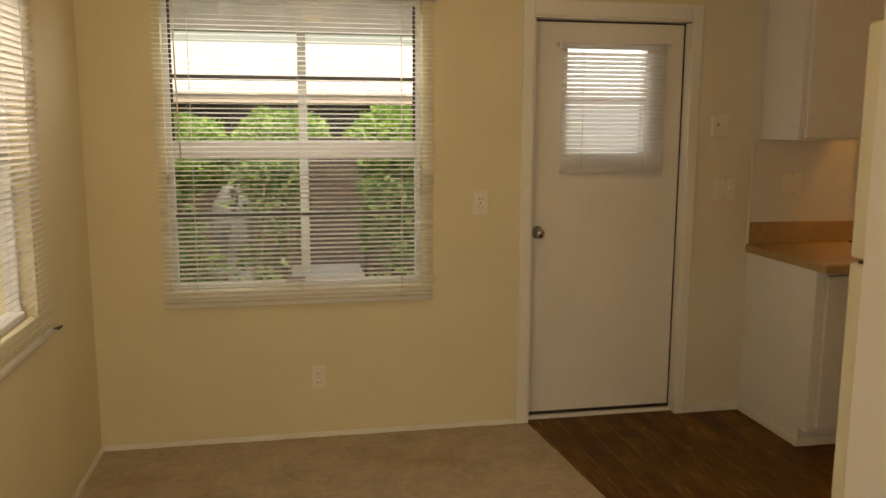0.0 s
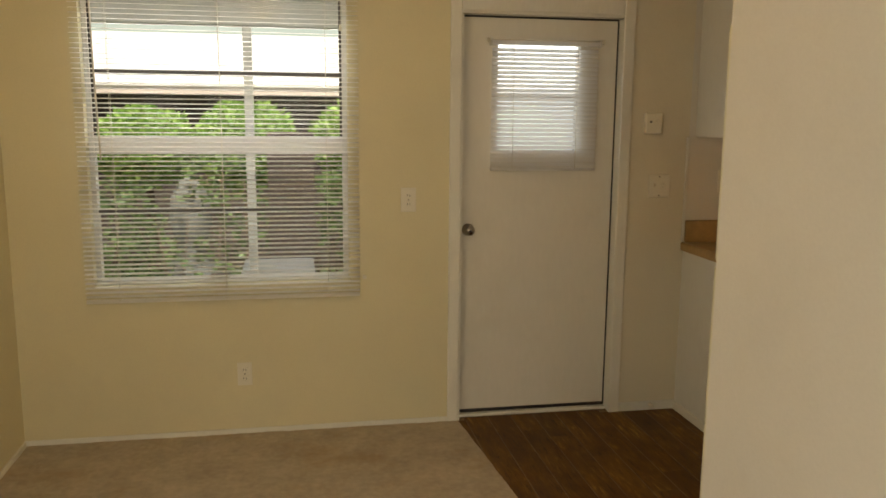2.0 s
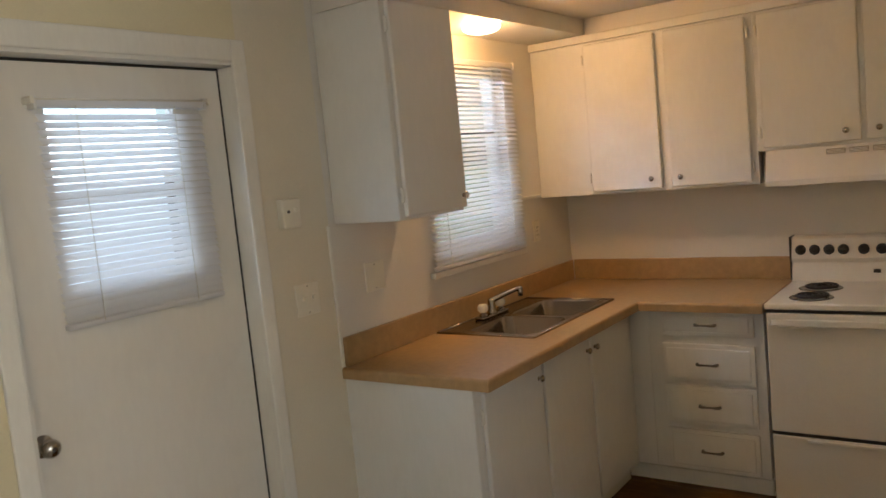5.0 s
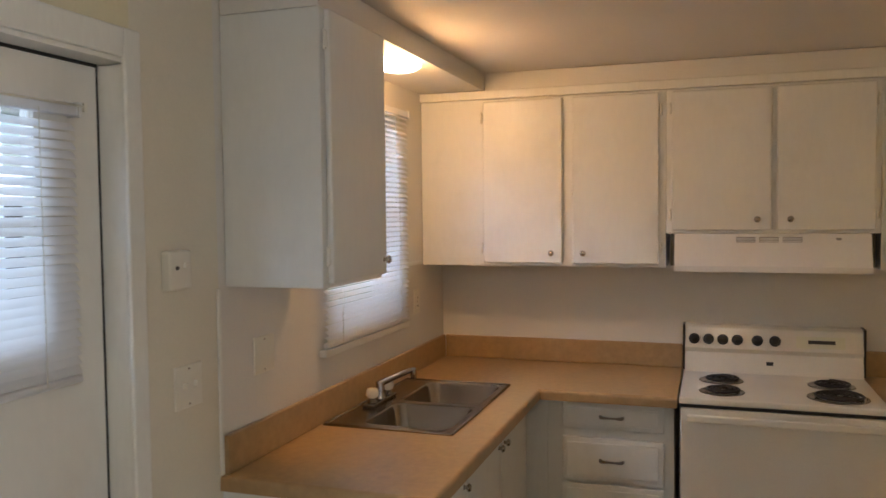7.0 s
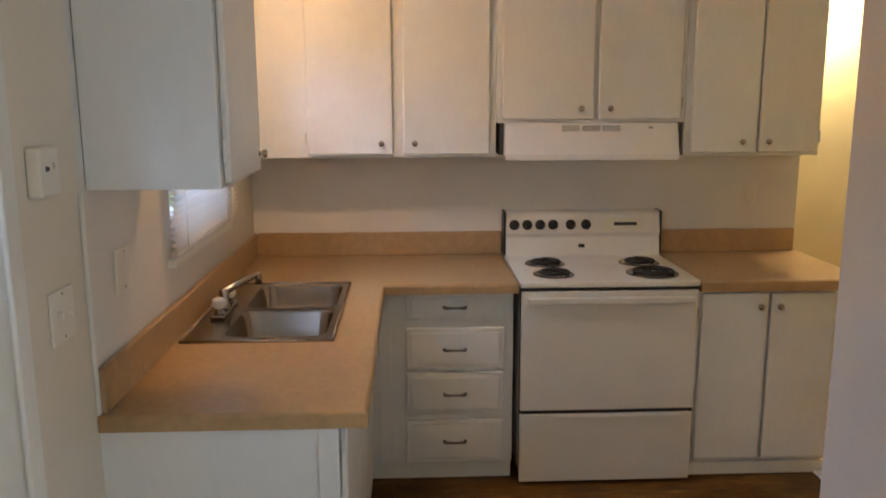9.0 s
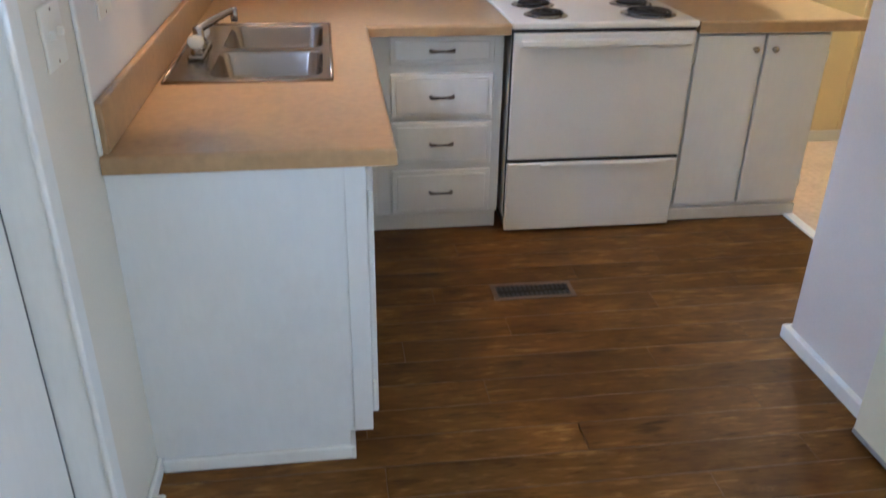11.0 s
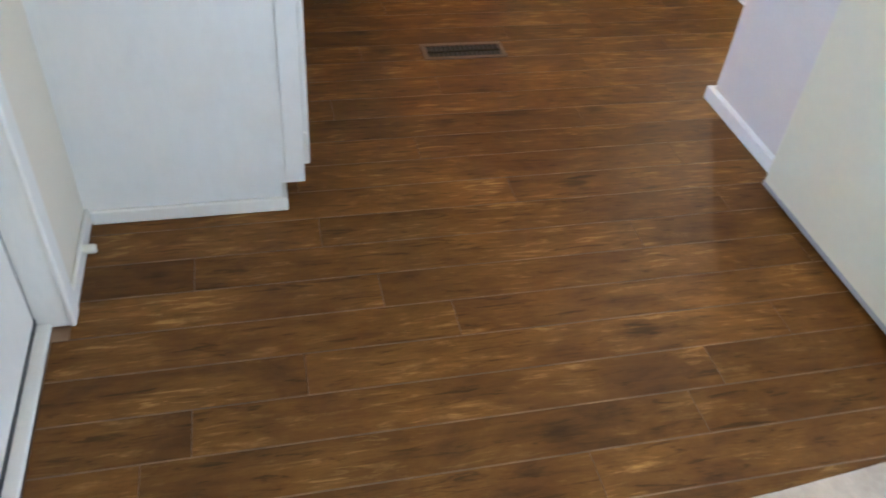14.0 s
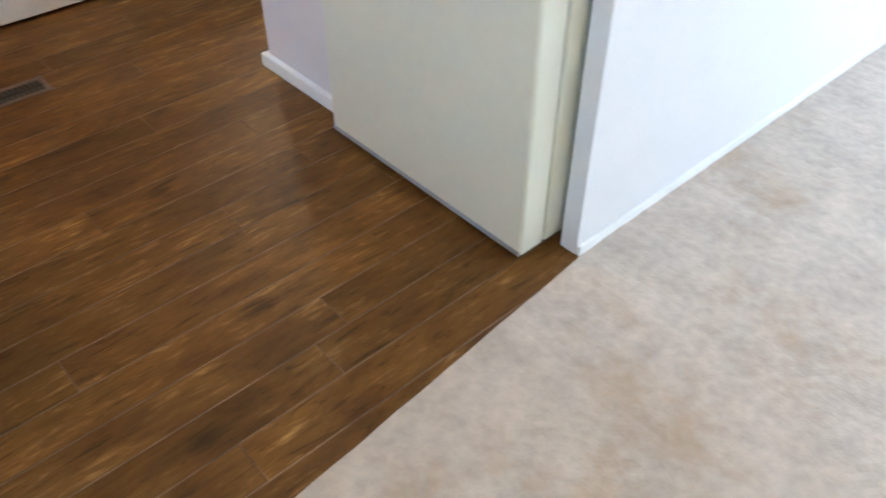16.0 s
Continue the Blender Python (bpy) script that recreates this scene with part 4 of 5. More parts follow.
tap = thing("kitchen_tap", (3.26, 3.585, CT), "chrome tap with a straight raised spout and two clear knobs", "tap")
part("base_plate", boxed(3.140, 3.375, 3.560, 3.612, CT + 0.005, CT + 0.020, 0.007, 3), CHROME, tap)
part("body", lathe(bmesh.new(), [(0, 0.068), (0.014, 0.067), (0.018, 0.058), (0.018, 0.030), (0.022, 0.012), (0.026, 0)], Matrix.Translation((3.26, 3.585, CT + 0.020)), 20), CHROME, tap)
spout = part("spout", tube(bmesh.new(), [(3.252, 3.594, CT + 0.072), (3.262, 3.583, CT + 0.078), (3.300, 3.540, CT + 0.098), (3.343, 3.488, CT + 0.119), (3.352, 3.478, CT + 0.120)], [0.013, 0.014, 0.012, 0.0105, 0.009], 14), CHROME, tap)
part("aerator", lathe(bmesh.new(), [(0, 0.046), (0.010, 0.045), (0.013, 0.036), (0.0125, 0.010), (0.011, 0), (0.008, 0)], Matrix.Translation((3.352, 3.478, CT + 0.084)), 16), CHROME, spout, "round chrome spout end")
for kx in (3.182, 3.338):
    k = part("valve", lathe(bmesh.new(), [(0, 0.016), (0.012, 0.015), (0.016, 0.010), (0.021, 0)], Matrix.Translation((kx, 3.585, CT + 0.020)), 16), CHROME, tap)
    part("knob", lathe(bmesh.new(), [(0, 0.040), (0.018, 0.038), (0.025, 0.030), (0.027, 0.015), (0.020, 0.004), (0.012, 0)], Matrix.Translation((kx, 3.585, CT + 0.036)), 8), ACRYL, k, "clear faceted acrylic knob")


# ---- wall cabinets ----
UB, UT = 1.412, 2.197
LB = 1.457
left_up = thing("wall_cabinet", (2.55, 3.5, LB), "white painted single-door wall cabinet by the window", "cabinet")
part("body", boxed(2.345, 2.765, 3.36, WY - 0.002, LB, SOFF - 0.001, 0.003), CAB, left_up)
d = part("door", boxed(2.370, 2.762, 3.340, 3.359, LB + 0.012, SOFF - 0.004, 0.006, 3), CAB, left_up)
pull_knob(d, facing((2.738, 3.340, LB + 0.06), (0, -1, 0)))
for z in (LB + 0.09, SOFF - 0.09):
    hinge(d, Matrix.Translation((2.361, 3.352, z)))

UF = 4.02


def wall_unit(y0, y1, z0, doors, label, stile=None):
    """A wall cabinet on the stove wall; doors: (y0, y1, knob y)."""
    u = thing("wall_cabinet", (4.18, (y0 + y1) / 2, z0), label, "cabinet", group="wall cabinets over the stove")
    part("body", boxed(UF, EX - 0.002, y0 + 0.0005, y1 - 0.0005, z0, UT, 0.002), CAB, u)
    for a, b, k in doors:
        d = part("door", slab_x(UF - 0.001, 0.019, a, b, z0 + 0.014, UT - 0.012, 0.007), CAB, u)
        pull_knob(d, facing((UF - 0.020, k, z0 + 0.062), (-1, 0, 0)))
        far = b + 0.008 if abs(k - a) < abs(k - b) else a - 0.008
        for z in (z0 + 0.085, UT - 0.085):
            hinge(d, Matrix.Translation((UF - 0.008, far, z)) @ Matrix.Rotation(radians(-90), 4, "Z"))
    return u


corner = wall_unit(2.525, 3.676, UB, [(2.985, 3.362, 3.035), (2.555, 2.938, 2.888)], "white painted two-door corner wall cabinet in lamplight")
wall_unit(1.675, 2.525, 1.562, [(2.092, 2.500, 2.150), (1.697, 2.072, 2.020)], "short white two-door wall cabinet over the range hood")
wall_unit(1.05, 1.675, UB, [(1.345, 1.648, 1.415), (1.062, 1.335, 1.295)], "white painted two-door wall cabinet at the hall end")

# ---- range hood ----
hood = thing("range_hood", (4.1, 2.10, 1.40), "white enamel range hood under the short cabinet", "range hood")
HY0, HY1 = 1.712, 2.488
shell = bmesh.new()
prof = [(EX - 0.003, 1.561), (4.000, 1.561), (3.985, 1.515), (3.955, 1.425), (3.955, 1.400), (3.970, 1.400), (3.970, 1.42), (EX - 0.003, 1.42)]
a = [shell.verts.new((x, HY0, z)) for x, z in prof]
b = [shell.verts.new((x, HY1, z)) for x, z in prof]
for k in range(len(prof)):
    j = (k + 1) % len(prof)
    shell.faces.new((a[k], a[j], b[j], b[k]))
shell.faces.new(a[::-1])
shell.faces.new(b)
bmesh.ops.recalc_face_normals(shell, faces=shell.faces)
part("shell", shell, HOODM, hood)
for k in range(3):
    y = 2.195 - 0.092 * k
    g = part("grille", boxed(3.988, 4.005, y - 0.038, y + 0.038, 1.520, 1.549, 0.002), GREY, hood, "grey vent grille")
    for n in range(4):
        part("louvre", boxed(3.9865, 3.9879, y - 0.036, y + 0.036, 1.523 + n * 0.0062, 1.526 + n * 0.0062), HOODM, g)
part("switch", boxed(3.987, 4.003, 1.825, 1.845, 1.535, 1.545, 0.002), GREY, hood)
# Dark blocks stand for the shade in the gaps beside the hood.
for y in (HY0 - 0.010, HY1 + 0.010):
    part("side_gap_shade", boxed(4.03, EX - 0.004, y - 0.009, y + 0.009, 1.42, 1.561), DARKMAT, hood)

# ---- stove ----
stove = thing("electric_stove", (4.0, 2.08, 0), "off-white electric stove with four coil burners", "stove")
Y0, Y1, FX = 1.690, 2.455, 3.672
part("body", boxed(FX + 0.02, EX - 0.03, Y0 + 0.004, Y1 - 0.004, 0.06, 0.885, 0.004), STOVE, stove)
part("side_trim", boxed(FX + 0.012, FX + 0.0195, Y0 + 0.001, Y0 + 0.012, 0.06, 0.885), BLACK, stove)
part("side_trim", boxed(FX + 0.012, FX + 0.0195, Y1 - 0.012, Y1 - 0.001, 0.06, 0.885), BLACK, stove)
part("plinth", boxed(FX + 0.07, EX - 0.05, Y0 + 0.02, Y1 - 0.02, 0.0, 0.06), BLACK, stove, "dark recessed base")
ctop = boxed(FX - 0.012, EX - 0.10, Y0, Y1, 0.888, 0.915, 0.008, 3)
part("cooktop", ctop, STOVE, stove)
part("shadow_strip", boxed(FX + 0.006, FX + 0.021, Y0 + 0.006, Y1 - 0.006, 0.872, 0.888), BLACK, stove)
od = part("oven_door", boxed(FX - 0.008, FX + 0.011, Y0 + 0.006, Y1 - 0.006, 0.345, 0.872, 0.006, 3), STOVE, stove)
hb = bmesh.new()
box(hb, FX - 0.040, FX - 0.022, Y0 + 0.03, Y1 - 0.03, 0.822, 0.852, 0.006, 3)
for y in (Y0 + 0.05, Y1 - 0.05):
    box(hb, FX - 0.024, FX - 0.0078, y - 0.012, y + 0.012, 0.828, 0.846, 0.002)
part("handle", hb, STOVE, od, "long off-white door handle")
# Black filler gives the gap under the oven door its shade.
part("door_gap_shade", boxed(FX + 0.002, FX + 0.019, Y0 + 0.012, Y1 - 0.012, 0.324, 0.345), BLACK, stove)
dr = part("storage_drawer", boxed(FX - 0.006, FX + 0.019, Y0 + 0.006, Y1 - 0.006, 0.016, 0.328, 0.006, 3), STOVE, stove)
part("grip", boxed(FX - 0.014, FX - 0.0055, Y0 + 0.06, Y1 - 0.15, 0.306, 0.322, 0.003), STOVE, dr)
bg = bmesh.new()
prof = [(EX - 0.004, 0.90), (EX - 0.115, 0.90), (EX - 0.095, 1.005), (EX - 0.105, 1.025), (EX - 0.085, 1.118), (EX - 0.07, 1.128), (EX - 0.004, 1.128)]
a = [bg.verts.new((x, Y0 + 0.006, z)) for x, z in prof]
b = [bg.verts.new((x, Y1 - 0.006, z)) for x, z in prof]
for k in range(len(prof)):
    j = (k + 1) % len(prof)
    bg.faces.new((a[k], a[j], b[j], b[k]))
bg.faces.new(a[::-1])
bg.faces.new(b)
bmesh.ops.recalc_face_normals(bg, faces=bg.faces)
back = part("backguard", bg, STOVE, stove)
for y in (Y0 - 0.004, Y1 - 0.007):
    part("end_cap", boxed(EX - 0.10, EX - 0.004, y, y + 0.011, 0.918, 1.132, 0.003), BLACK, stove, "black backguard end cap")
tilt = facing((0, 0, 0), (-0.98, 0, 0.19)).to_3x3().to_4x4()
for y in (2.408, 2.345, 2.282, 2.219, 2.133, 2.058):
    kn = part("control_knob", lathe(bmesh.new(), [(0, 0.024), (0.013, 0.023), (0.016, 0.018), (0.017, 0.007), (0.024, 0.005), (0.025, 0)], Matrix.Translation((EX - 0.0955, y, 1.066)) @ tilt, 18), BLACK, back, "black stove control knob")
    nb = bmesh.new()
    box(nb, -0.0035, 0.0035, -0.015, 0.015, 0.022, 0.032, 0.002)
    bmesh.ops.transform(nb, verts=nb.verts, matrix=Matrix.Translation((EX - 0.0955, y, 1.066)) @ tilt)
    part("pointer", nb, BLACK, kn)
pn = bmesh.new()
box(pn, -0.0265, 0.0265, -0.10, 0.10, -0.001, 0.0012, 0.0004)
bmesh.ops.transform(pn, verts=pn.verts, matrix=Matrix.Translation((EX - 0.0955, 1.87, 1.066)) @ tilt)
panel = part("clock_panel", pn, ALMOND, back, "pale trim panel")
pn = bmesh.new()
box(pn, -0.008, 0.008, -0.056, 0.056, 0.001, 0.003)
bmesh.ops.transform(pn, verts=pn.verts, matrix=Matrix.Translation((EX - 0.0955, 1.865, 1.068)) @ tilt)
part("badge", pn, BLACK, panel, "black name bar")
part("indicator", boxed(EX - 0.108, EX - 0.103, 2.065, 2.095, 0.955, 0.972, 0.001), BLACK, back)


def burner(x, y, r):
    b = part("burner", lathe(bmesh.new(), [(0, -0.004), (r * 0.5, -0.002), (r + 0.004, 0.001), (r + 0.013, 0.004), (r + 0.018, 0.002), (r + 0.019, 0)], Matrix.Translation((x, y, 0.9155)), 28), CHROME, stove, "chrome drip pan")
    turns = 4 if r > 0.08 else 3
    n = turns * 20
    pts = []
    for k in range(n + 1):
        rr = 0.02 + (r - 0.02) * k / n
        pts.append((x + rr * math.cos(2 * math.pi * k / 20), y + rr * math.sin(2 * math.pi * k / 20), 0.926))
    part("coil", tube(bmesh.new(), pts, 0.0058, 6), COIL, b, "blackened heating coil")


burner(3.81, 2.290, 0.072)
burner(4.04, 2.290, 0.075)
burner(3.81, 1.855, 0.096)
burner(4.04, 1.850, 0.075)

# ---- fridge ----
fridge = thing("refrigerator", (1.80, 1.3, 0), "almond two-door refrigerator beside the partition wall", "refrigerator")
FX0, FX1, FB, FF = 1.384, 2.216, 0.93, 1.617
part("cabinet_body", boxed(FX0 + 0.004, FX1 - 0.004, FB, FF, 0.022, 1.779, 0.01, 3), ALMOND, fridge)
part("gasket", boxed(FX0 + 0.012, FX1 - 0.012, FF, FF + 0.008, 0.05, 1.15), GASKET, fridge)
part("gasket", boxed(FX0 + 0.012, FX1 - 0.012, FF, FF + 0.008, 1.20, 1.768), GASKET, fridge)
part("lower_door", boxed(FX0, FX1, FF + 0.008, FF + 0.100, 0.026, 1.171, 0.012, 4), ALMOND, fridge)
part("freezer_door", boxed(FX0, FX1, FF + 0.008, FF + 0.100, 1.181, 1.782, 0.012, 4), ALMOND, fridge)
hg = bmesh.new()
box(hg, FX0 - 0.004, FX0 + 0.05, FF - 0.01, FF + 0.06, 1.172, 1.180, 0.002)
box(hg, FX0 - 0.004, FX0 + 0.004, FF - 0.012, FF + 0.010, 1.164, 1.190, 0.002)
tube(hg, [(FX0 + 0.02, FF + 0.046, 1.160), (FX0 + 0.02, FF + 0.046, 1.192)], 0.007, 8)
part("middle_hinge", hg, BRONZE, fridge, "dark metal hinge between the doors")
hg = bmesh.new()
box(hg, FX0 + 0.005, FX0 + 0.06, FF - 0.04, FF + 0.055, 1.7825, 1.7895, 0.002)
part("top_hinge", hg, NICKEL, fridge, "metal top hinge")
part("door_trim", boxed(FX0 + 0.004, FX1 - 0.004, FF + 0.096, FF + 0.1015, 0.028, 0.044, 0.001), GREY, fridge, "grey trim along the door's foot")
part("kick_plate", boxed(FX0 + 0.02, FX1 - 0.02, FF - 0.03, FF - 0.005, 0.002, 0.022, 0.002), DARKMAT, fridge)
for x in (FX0 + 0.05, FX1 - 0.05):
    for y in (FB + 0.05, FF - 0.06):
        part("foot", lathe(bmesh.new(), [(0, 0), (0.018, 0), (0.018, 0.012), (0.008, 0.014), (0.008, 0.024)], Matrix.Translation((x, y, 0)), 12), BLACK, fridge)

# ---- floor vent ----
vent = thing("floor_vent", (3.158, 2.438, 0), "brown metal floor register with slatted grille", "vent")
VX0, VX1, VY0, VY1 = 3.10, 3.217, 2.28, 2.597
vf = bmesh.new()  # register frame
for x0, x1, y0, y1 in ((VX0, VX0 + 0.018, VY0, VY1), (VX1 - 0.018, VX1, VY0, VY1), (VX0 + 0.018, VX1 - 0.018, VY0, VY0 + 0.018), (VX0 + 0.018, VX1 - 0.018, VY1 - 0.018, VY1)):
    box(vf, x0, x1, y0, y1, 0.0, 0.006, 0.002)
part("frame", vf, VENTM, vent)
# Shallow black plate stands for the unlit duct below the slats.
part("well_shade", boxed(VX0 + 0.018, VX1 - 0.018, VY0 + 0.018, VY1 - 0.018, -0.004, 0.001), BLACK, vent)
n = 15
for k in range(n):
    y = VY0 + 0.03 + (VY1 - VY0 - 0.06) * k / (n - 1)
    part("slat", boxed(VX0 + 0.018, VX1 - 0.018, y - 0.0035, y + 0.0035, 0.001, 0.004), VENTD, vent)
part("rib", boxed(3.1545, 3.1625, VY0 + 0.018, VY1 - 0.018, 0.0012, 0.0046), VENTD, vent)

so = thing("stove_wall_outlet", (EX, 1.22, 1.2), "pale outlet plate on the wall near the stove", "outlet")
sp = part("cover_plate", boxed(EX - 0.007, EX - 0.0005, 1.185, 1.255, 1.14, 1.255, 0.003), PLATE, so)
for z in (1.176, 1.219):
    part("receptacle", boxed(EX - 0.009, EX - 0.0068, 1.204, 1.236, z - 0.013, z + 0.013, 0.003), PLATE, sp)

# ---- lamps ----
kl = thing("ceiling_lamp", (3.17, 3.45, SOFF), "lit glass dome lamp under the soffit over the sink", "lamp")
part("canopy", lathe(bmesh.new(), [(0, 0), (0.07, 0), (0.07, -0.012), (0, -0.012)], Matrix.Translation((3.17, 3.45, SOFF - 0.001))), NICKEL, kl)
g = part("shade", lathe(bmesh.new(), [(0.078, -0.010), (0.084, -0.016), (0.08, -0.026), (0.062, -0.037), (0.035, -0.043), (0, -0.045)], Matrix.Translation((3.17, 3.45, SOFF))), GLOBE, kl, "glowing frosted glass dome")
g.visible_shadow = False
hl = thing("hall_lamp", (4.50, 0.75, H), "lit glass globe lamp on the hall ceiling", "lamp")
part("canopy", lathe(bmesh.new(), [(0, 0), (0.07, 0), (0.07, -0.02), (0.04, -0.05), (0, -0.05)], Matrix.Translation((4.50, 0.75, H - 0.001))), NICKEL, hl)
g = part("shade", lathe(bmesh.new(), [(0.045, -0.05), (0.085, -0.10), (0.095, -0.15), (0.08, -0.20), (0, -0.225)], Matrix.Translation((4.50, 0.75, H))), GLOBE, hl, "glowing frosted glass globe")
g.visible_shadow = False
dl = thing("dining_lamp", (0.12, 2.2, H), "lit frosted glass ceiling lamp in the dining area", "lamp")
part("canopy", lathe(bmesh.new(), [(0, 0), (0.13, 0), (0.13, -0.02), (0.1, -0.03), (0, -0.03)], Matrix.Translation((0.12, 2.2, H - 0.001))), NICKEL, dl)
g = part("shade", lathe(bmesh.new(), [(0.11, -0.025), (0.125, -0.04), (0.12, -0.065), (0.08, -0.095), (0, -0.11)], Matrix.Translation((0.12, 2.2, H))), GLOBE, dl, "glowing frosted glass bowl")
g.visible_shadow = False


# ---- outside: porch, hedge, neighbour ----
ground = boxed(-900, 900, 3.95, 1500, -0.75, -0.55)
whole("ground", ground, GRASS, "lawn and beds behind the house", "ground", kind="structure")
# Extended past the roof so a sunlit strip bounces light under the porch.
whole("patio", boxed(-2.6, 6.0, WY + 0.135, 6.25, -0.62, -0.42, 0.01), CONC, "grey concrete patio slab under the porch roof", "patio", kind="structure")
porch = thing("porch_roof", (0.5, 4.6, 2.2), "white aluminium porch roof with ribbed panels on a post", "porch roof")
for k in range(24):
    x = -2.6 + 0.36 * k
    part("panel", boxed(x, x + 0.352, WY + 0.14, 5.25, 2.30, 2.306, 0.002), PORCHP, porch)
for k in range(9):
    y = WY + 0.26 + k * 0.155
    part("batten", boxed(-2.6, 6.0, y, y + 0.03, 2.285, 2.30, 0.003), ALU, porch)
part("fascia", boxed(-2.6, 6.0, 5.14, 5.26, 2.10, 2.30, 0.006), ALU, porch)
part("gutter", boxed(-2.6, 6.0, 5.262, 5.34, 2.12, 2.24, 0.02, 3), ALU, porch)
for x in (0.035, 4.4):
    p = part("post", boxed(x - 0.028, x + 0.028, 5.17, 5.226, -0.42, 2.10, 0.004), ALU, porch)
    part("foot_plate", boxed(x - 0.06, x + 0.06, 5.14, 5.26, -0.42, -0.41, 0.002), ALU, p)

# Pale slab at the post's foot; the dark body below is made up.
bench = thing("white_capped_block", (0.25, 5.63, -0.42), "low dark outdoor block with a white top", "bench")
part("lid", boxed(-0.06, 0.44, 5.36, 5.84, 0.46, 0.495, 0.012, 3), ALU, bench)
part("body", boxed(-0.02, 0.40, 5.40, 5.80, -0.42, 0.46, 0.006), BROWNW, bench)


def leaf_cloud(bm, spots, size, rng):
    """Small folded leaves at the given places."""
    for p in spots:
        d = Vector((rng.gauss(0, 1), rng.gauss(0, 1), rng.gauss(0.4, 0.8))).normalized()
        s = Vector((rng.gauss(0, 1), rng.gauss(0, 1), rng.gauss(0, 1))).cross(d).normalized()
        n = d.cross(s)
        k = size * rng.uniform(0.6, 1.3)
        a, b = bm.verts.new(p), bm.verts.new(p + d * k)
        l, r = bm.verts.new(p + d * k * 0.5 + s * k * 0.34 + n * k * 0.1), bm.verts.new(p + d * k * 0.5 - s * k * 0.34 + n * k * 0.1)
        bm.faces.new((a, l, b))
        bm.faces.new((a, b, r))


rng = random.Random(7)


def topiary(x, y, ground_z, top, radius, count):
    """A clipped ball of leaves on a forked stem."""
    t = thing("topiary_bush", (x, y, ground_z), "round clipped bright green bush on a stem", "bush", group="clipped bushes behind the porch")
    c = Vector((x, y, top - radius * 0.8))
    stem = bmesh.new()
    tube(stem, [(x, y, ground_z), (x + 0.02, y, (ground_z + c.z) / 2), (x, y, c.z)], [0.06, 0.045, 0.03], 8)
    for k in range(7):
        a = k * 0.9
        tube(stem, [(x, y, c.z - radius * 0.9), (x + 0.35 * radius * math.cos(a), y + 0.35 * radius * math.sin(a), c.z - 0.3 * radius), (x + 0.7 * radius * math.cos(a), y + 0.7 * radius * math.sin(a), c.z + 0.2 * radius)], [0.022, 0.014, 0.006], 5)
    part("trunk", stem, BARK, t)
    spots = []
    for _ in range(count):
        d = Vector((rng.gauss(0, 1), rng.gauss(0, 1), rng.gauss(0, 1))).normalized()
        r = radius * (rng.random() ** 0.18) * (1 + 0.13 * noise.noise(d * 2.3 + c))
        spots.append(c + Vector((d.x * r, d.y * r, d.z * r * 0.8)))
    bm = bmesh.new()
    leaf_cloud(bm, spots, 0.075, rng)
    part("crown", bm, LEAFB, t)


topiary(-1.02, 7.6, -0.55, 1.59, 0.44, 7000)
topiary(-0.12, 7.5, -0.55, 1.645, 0.48, 7600)
topiary(0.95, 7.7, -0.55, 1.68, 0.47, 7600)
topiary(-2.1, 7.8, -0.55, 1.62, 0.48, 5000)
topiary(2.6, 7.9, -0.55, 1.62, 0.48, 5000)


def hedge(x0, x1, y0, y1, top, count, label):
    h = thing("hedge", ((x0 + x1) / 2, (y0 + y1) / 2, -0.55), label, "hedge")
    stems = bmesh.new()
    for k in range(max(3, int((x1 - x0) / 0.16))):
        x, y = rng.uniform(x0, x1), rng.uniform(y0, y1)
        tube(stems, [(x, y, -0.55), (x + rng.gauss(0, 0.05), y, 0.2), (x + rng.gauss(0, 0.12), y + rng.gauss(0, 0.1), top - 0.25)], [0.02, 0.014, 0.006], 5)
    part("stems", stems, BARK, h)
    spots = []
    for _ in range(count):
        p = Vector((rng.uniform(x0, x1), rng.uniform(y0, y1), rng.uniform(-0.5, top)))
        if noise.noise(p * 2.4) > -0.12:
            spots.append(p)
    bm = bmesh.new()
    leaf_cloud(bm, spots, 0.08, rng)
    part("leaves", bm, LEAFD, h)


hedge(-2.8, -0.40, 6.22, 6.9, 1.00, 5200, "loose green hedge with bare stems behind the porch")
hedge(0.50, 3.0, 6.4, 6.9, 1.05, 8000, "dense green hedge behind the porch")
hedge(-0.60, 0.08, 6.35, 6.7, 1.30, 800, "thin leggy shrub with bare stems")

nb = thing("neighbour_house", (0, 11.6, -0.55), "dark brown neighbouring house with a pale roof edge", "house")
for k in range(17):
    z = -0.55 + 0.14 * k
    part("siding_board", boxed(-9, 9, 11.0 - 0.008, 11.03, z, z + 0.134, 0.004), BROWNW, nb)
part("wall", boxed(-9, 9, 11.03, 17, -0.55, 1.85), BROWNW, nb)
part("fascia", boxed(-9.5, 9.5, 10.48, 10.54, 1.80, 1.93, 0.005), ROOFM, nb, "pinkish painted fascia board")
roof = bmesh.new()
v = [roof.verts.new(p) for p in ((-9.5, 10.46, 1.94), (9.5, 10.46, 1.94), (9.5, 14.2, 2.9), (-9.5, 14.2, 2.9), (-9.5, 10.46, 1.90), (9.5, 10.46, 1.90), (9.5, 14.2, 2.84), (-9.5, 14.2, 2.84))]
for f in ((0, 1, 2, 3), (7, 6, 5, 4), (0, 4, 5, 1), (2, 6, 7, 3), (1, 5, 6, 2), (3, 7, 4, 0)):
    roof.faces.new([v[i] for i in f])
part("roof", roof, ALU, nb, "pale metal roof")
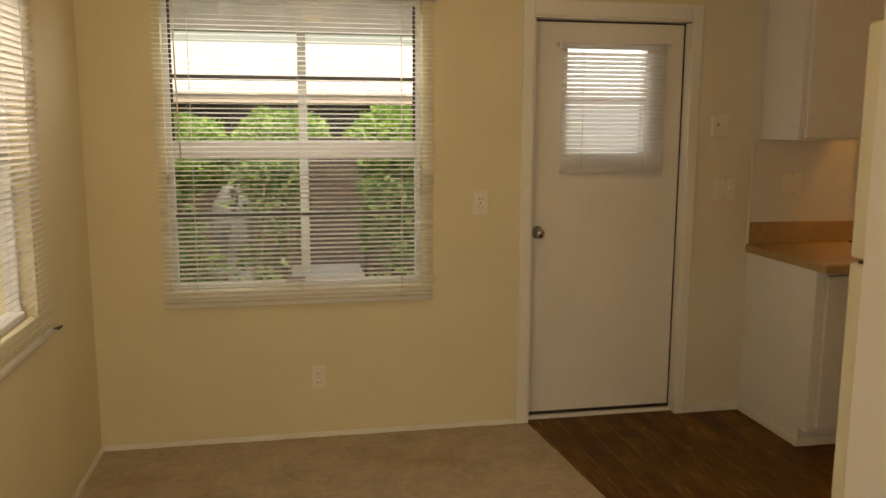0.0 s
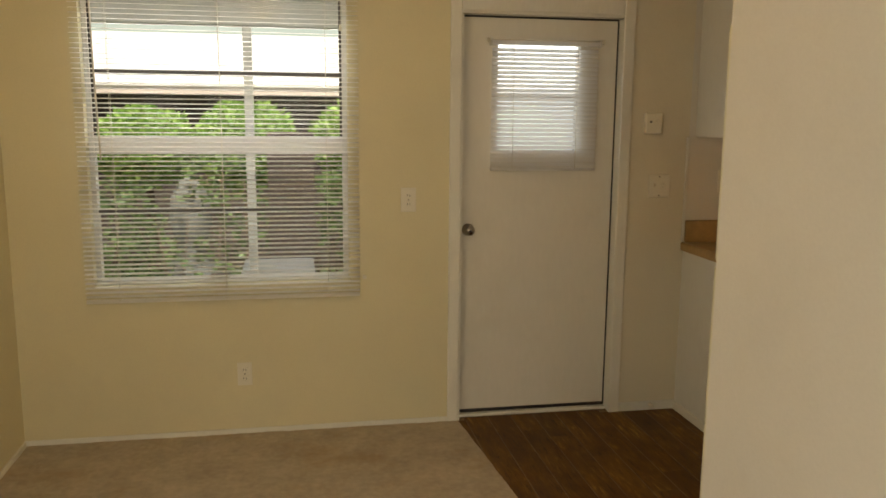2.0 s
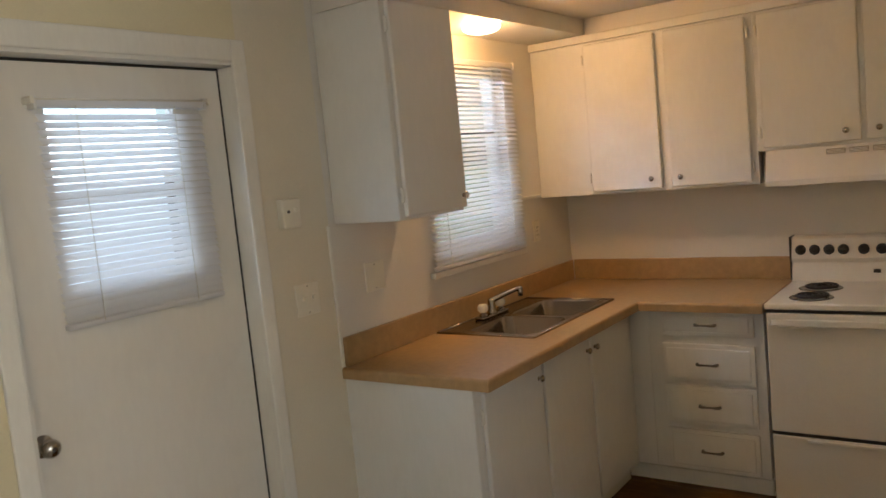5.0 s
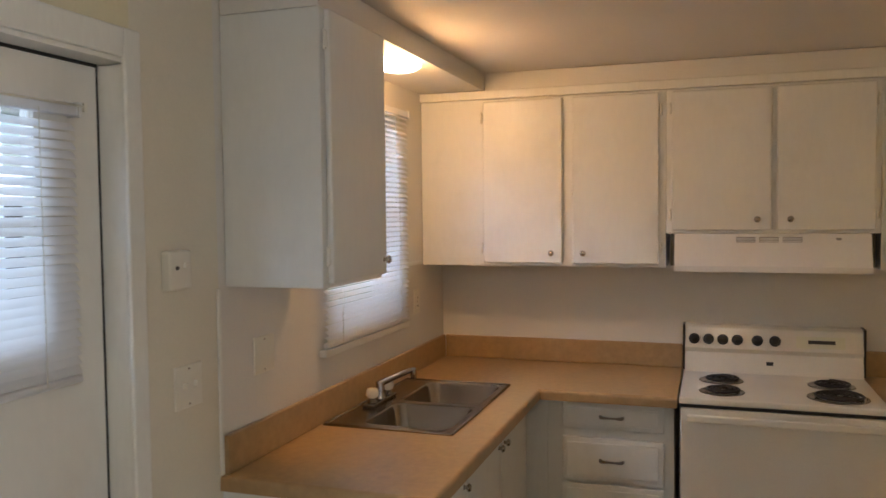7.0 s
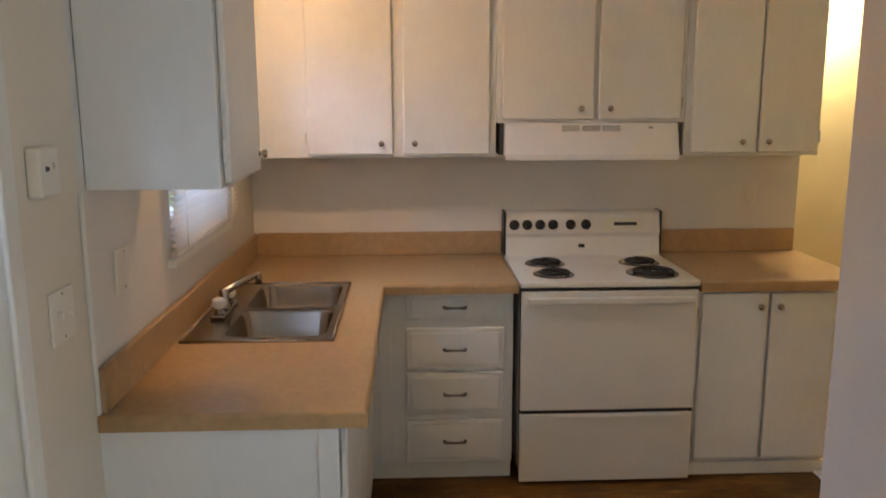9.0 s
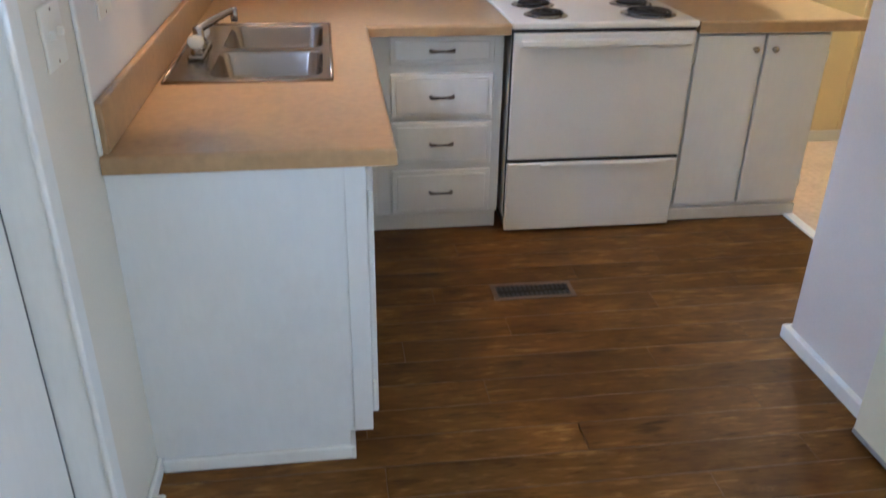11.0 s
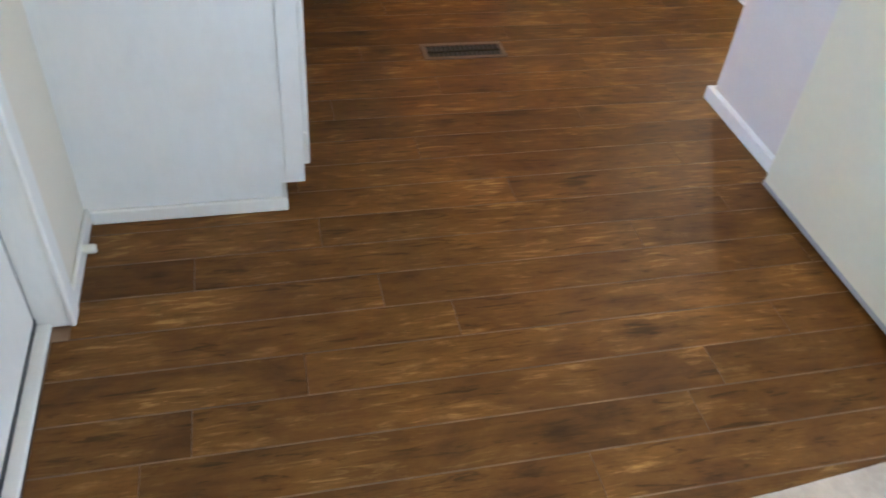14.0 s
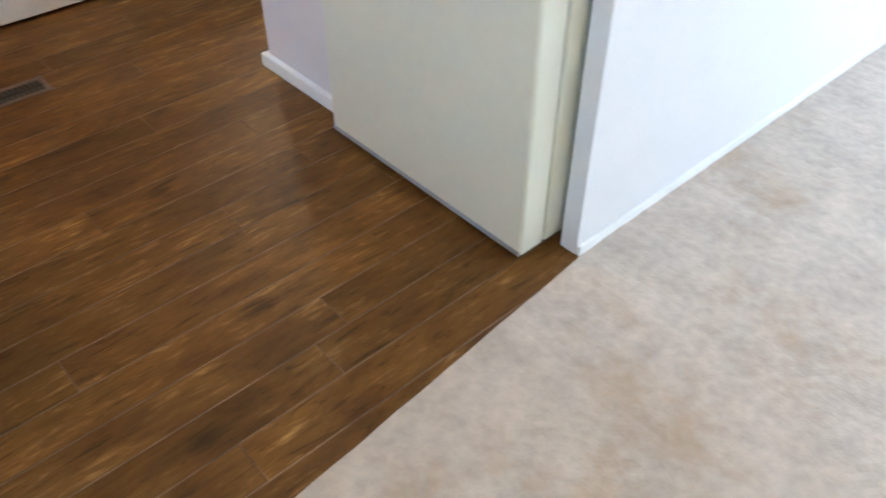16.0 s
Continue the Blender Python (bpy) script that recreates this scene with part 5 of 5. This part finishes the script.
panel = whole("wooden_screen", boxed(0.10, 0.47, 6.30, 6.36, -0.55, 1.42, 0.008), BROWNW, "dark brown wooden garden screen panel", "screen", base=(0.28, 6.33, -0.55))
whole("garden_ornament", lathe(bmesh.new(), [(0, 1.62), (0.07, 1.58), (0.15, 1.45), (0.17, 1.25), (0.12, 1.08), (0.10, 0.98), (0.19, 0.90), (0.20, 0.60), (0.17, 0.5), (0.20, 0.12), (0.25, 0.10), (0.25, 0)], Matrix.Translation((-0.52, 6.50, -0.55))), STONE, "mossy grey stone garden ornament among leaves", "ornament")

# side yard seen through the side window blind; its tall barrier is added to cut skylight
whole("yard_light_block", boxed(-3.1, -3.0, -6, 10.4, -0.75, 3.1, 0.01), CLAD, "tall grey barrier added beyond the side window to dim its blind", "fence", kind="structure")
whole("yard", boxed(-900, LX - 0.14, -900, 3.94, -0.75, -0.56), GRASS, "lawn beside the house", "ground", kind="structure")
whole("yard_south", boxed(LX - 0.14, 900, -900, SY - 0.14, -0.75, -0.56), GRASS, "lawn in front of the house", "ground", kind="structure")

# ---- floor planks ----
PW, GAP = 0.1217, 0.0006
lengths = {}


def plank_mesh(w, length):
    key = (round(w, 3), round(length, 3))
    if key not in lengths:
        bm = bmesh.new()
        a, b, e, d = w / 2, length / 2, 0.0019, 0.0006
        top = [bm.verts.new(p) for p in ((-a + e, -b + d, 0), (a - e, -b + d, 0), (a - e, b - d, 0), (-a + e, b - d, 0))]
        low = [bm.verts.new(p) for p in ((-a, -b, -0.0006), (a, -b, -0.0006), (a, b, -0.0006), (-a, b, -0.0006))]
        foot = [bm.verts.new((v.co.x, v.co.y, -0.010)) for v in low]
        bm.faces.new(top)
        for k in range(4):
            j = (k + 1) % 4
            bm.faces.new((low[k], low[j], top[j], top[k])).material_index = 1
            bm.faces.new((foot[k], foot[j], low[j], low[k]))
        lengths[key] = finish(bm, "plank", WOOD)
        lengths[key].materials.append(WORN)
    return lengths[key]


floor = thing("floor", (1.1, 0, 0), "dark brown wood-look plank floor", "floor", kind="structure")
X0 = 1.403 - 3 * PW
rows = int((4.69 - X0) / PW)
ENDS = {3: 3.50, 4: 3.40, 5: 3.15, 6: 2.77, 7: 2.94, 8: 3.40, 9: 3.07}
for r in range(rows + 1):
    x = X0 + r * PW
    y = DY - 0.034 if 1.11 < x and x + PW < 1.955 else WY - 0.002
    lo = 1.50 if x < PX + 0.05 else (0.9 if x < 2.68 else 1.1)
    first = True
    while y > lo:
        length = (y - ENDS[r] if r in ENDS else 0.20 + 1.01 * ((r * 0.381 + 0.17) % 1.0)) if first else 1.215
        first = False
        length = min(length, y - lo)
        if length < 0.03:
            break
        shared("plank", plank_mesh(PW - GAP, length - GAP), floor, Matrix.Translation((x + PW / 2, y - length / 2, 0)))
        y -= length
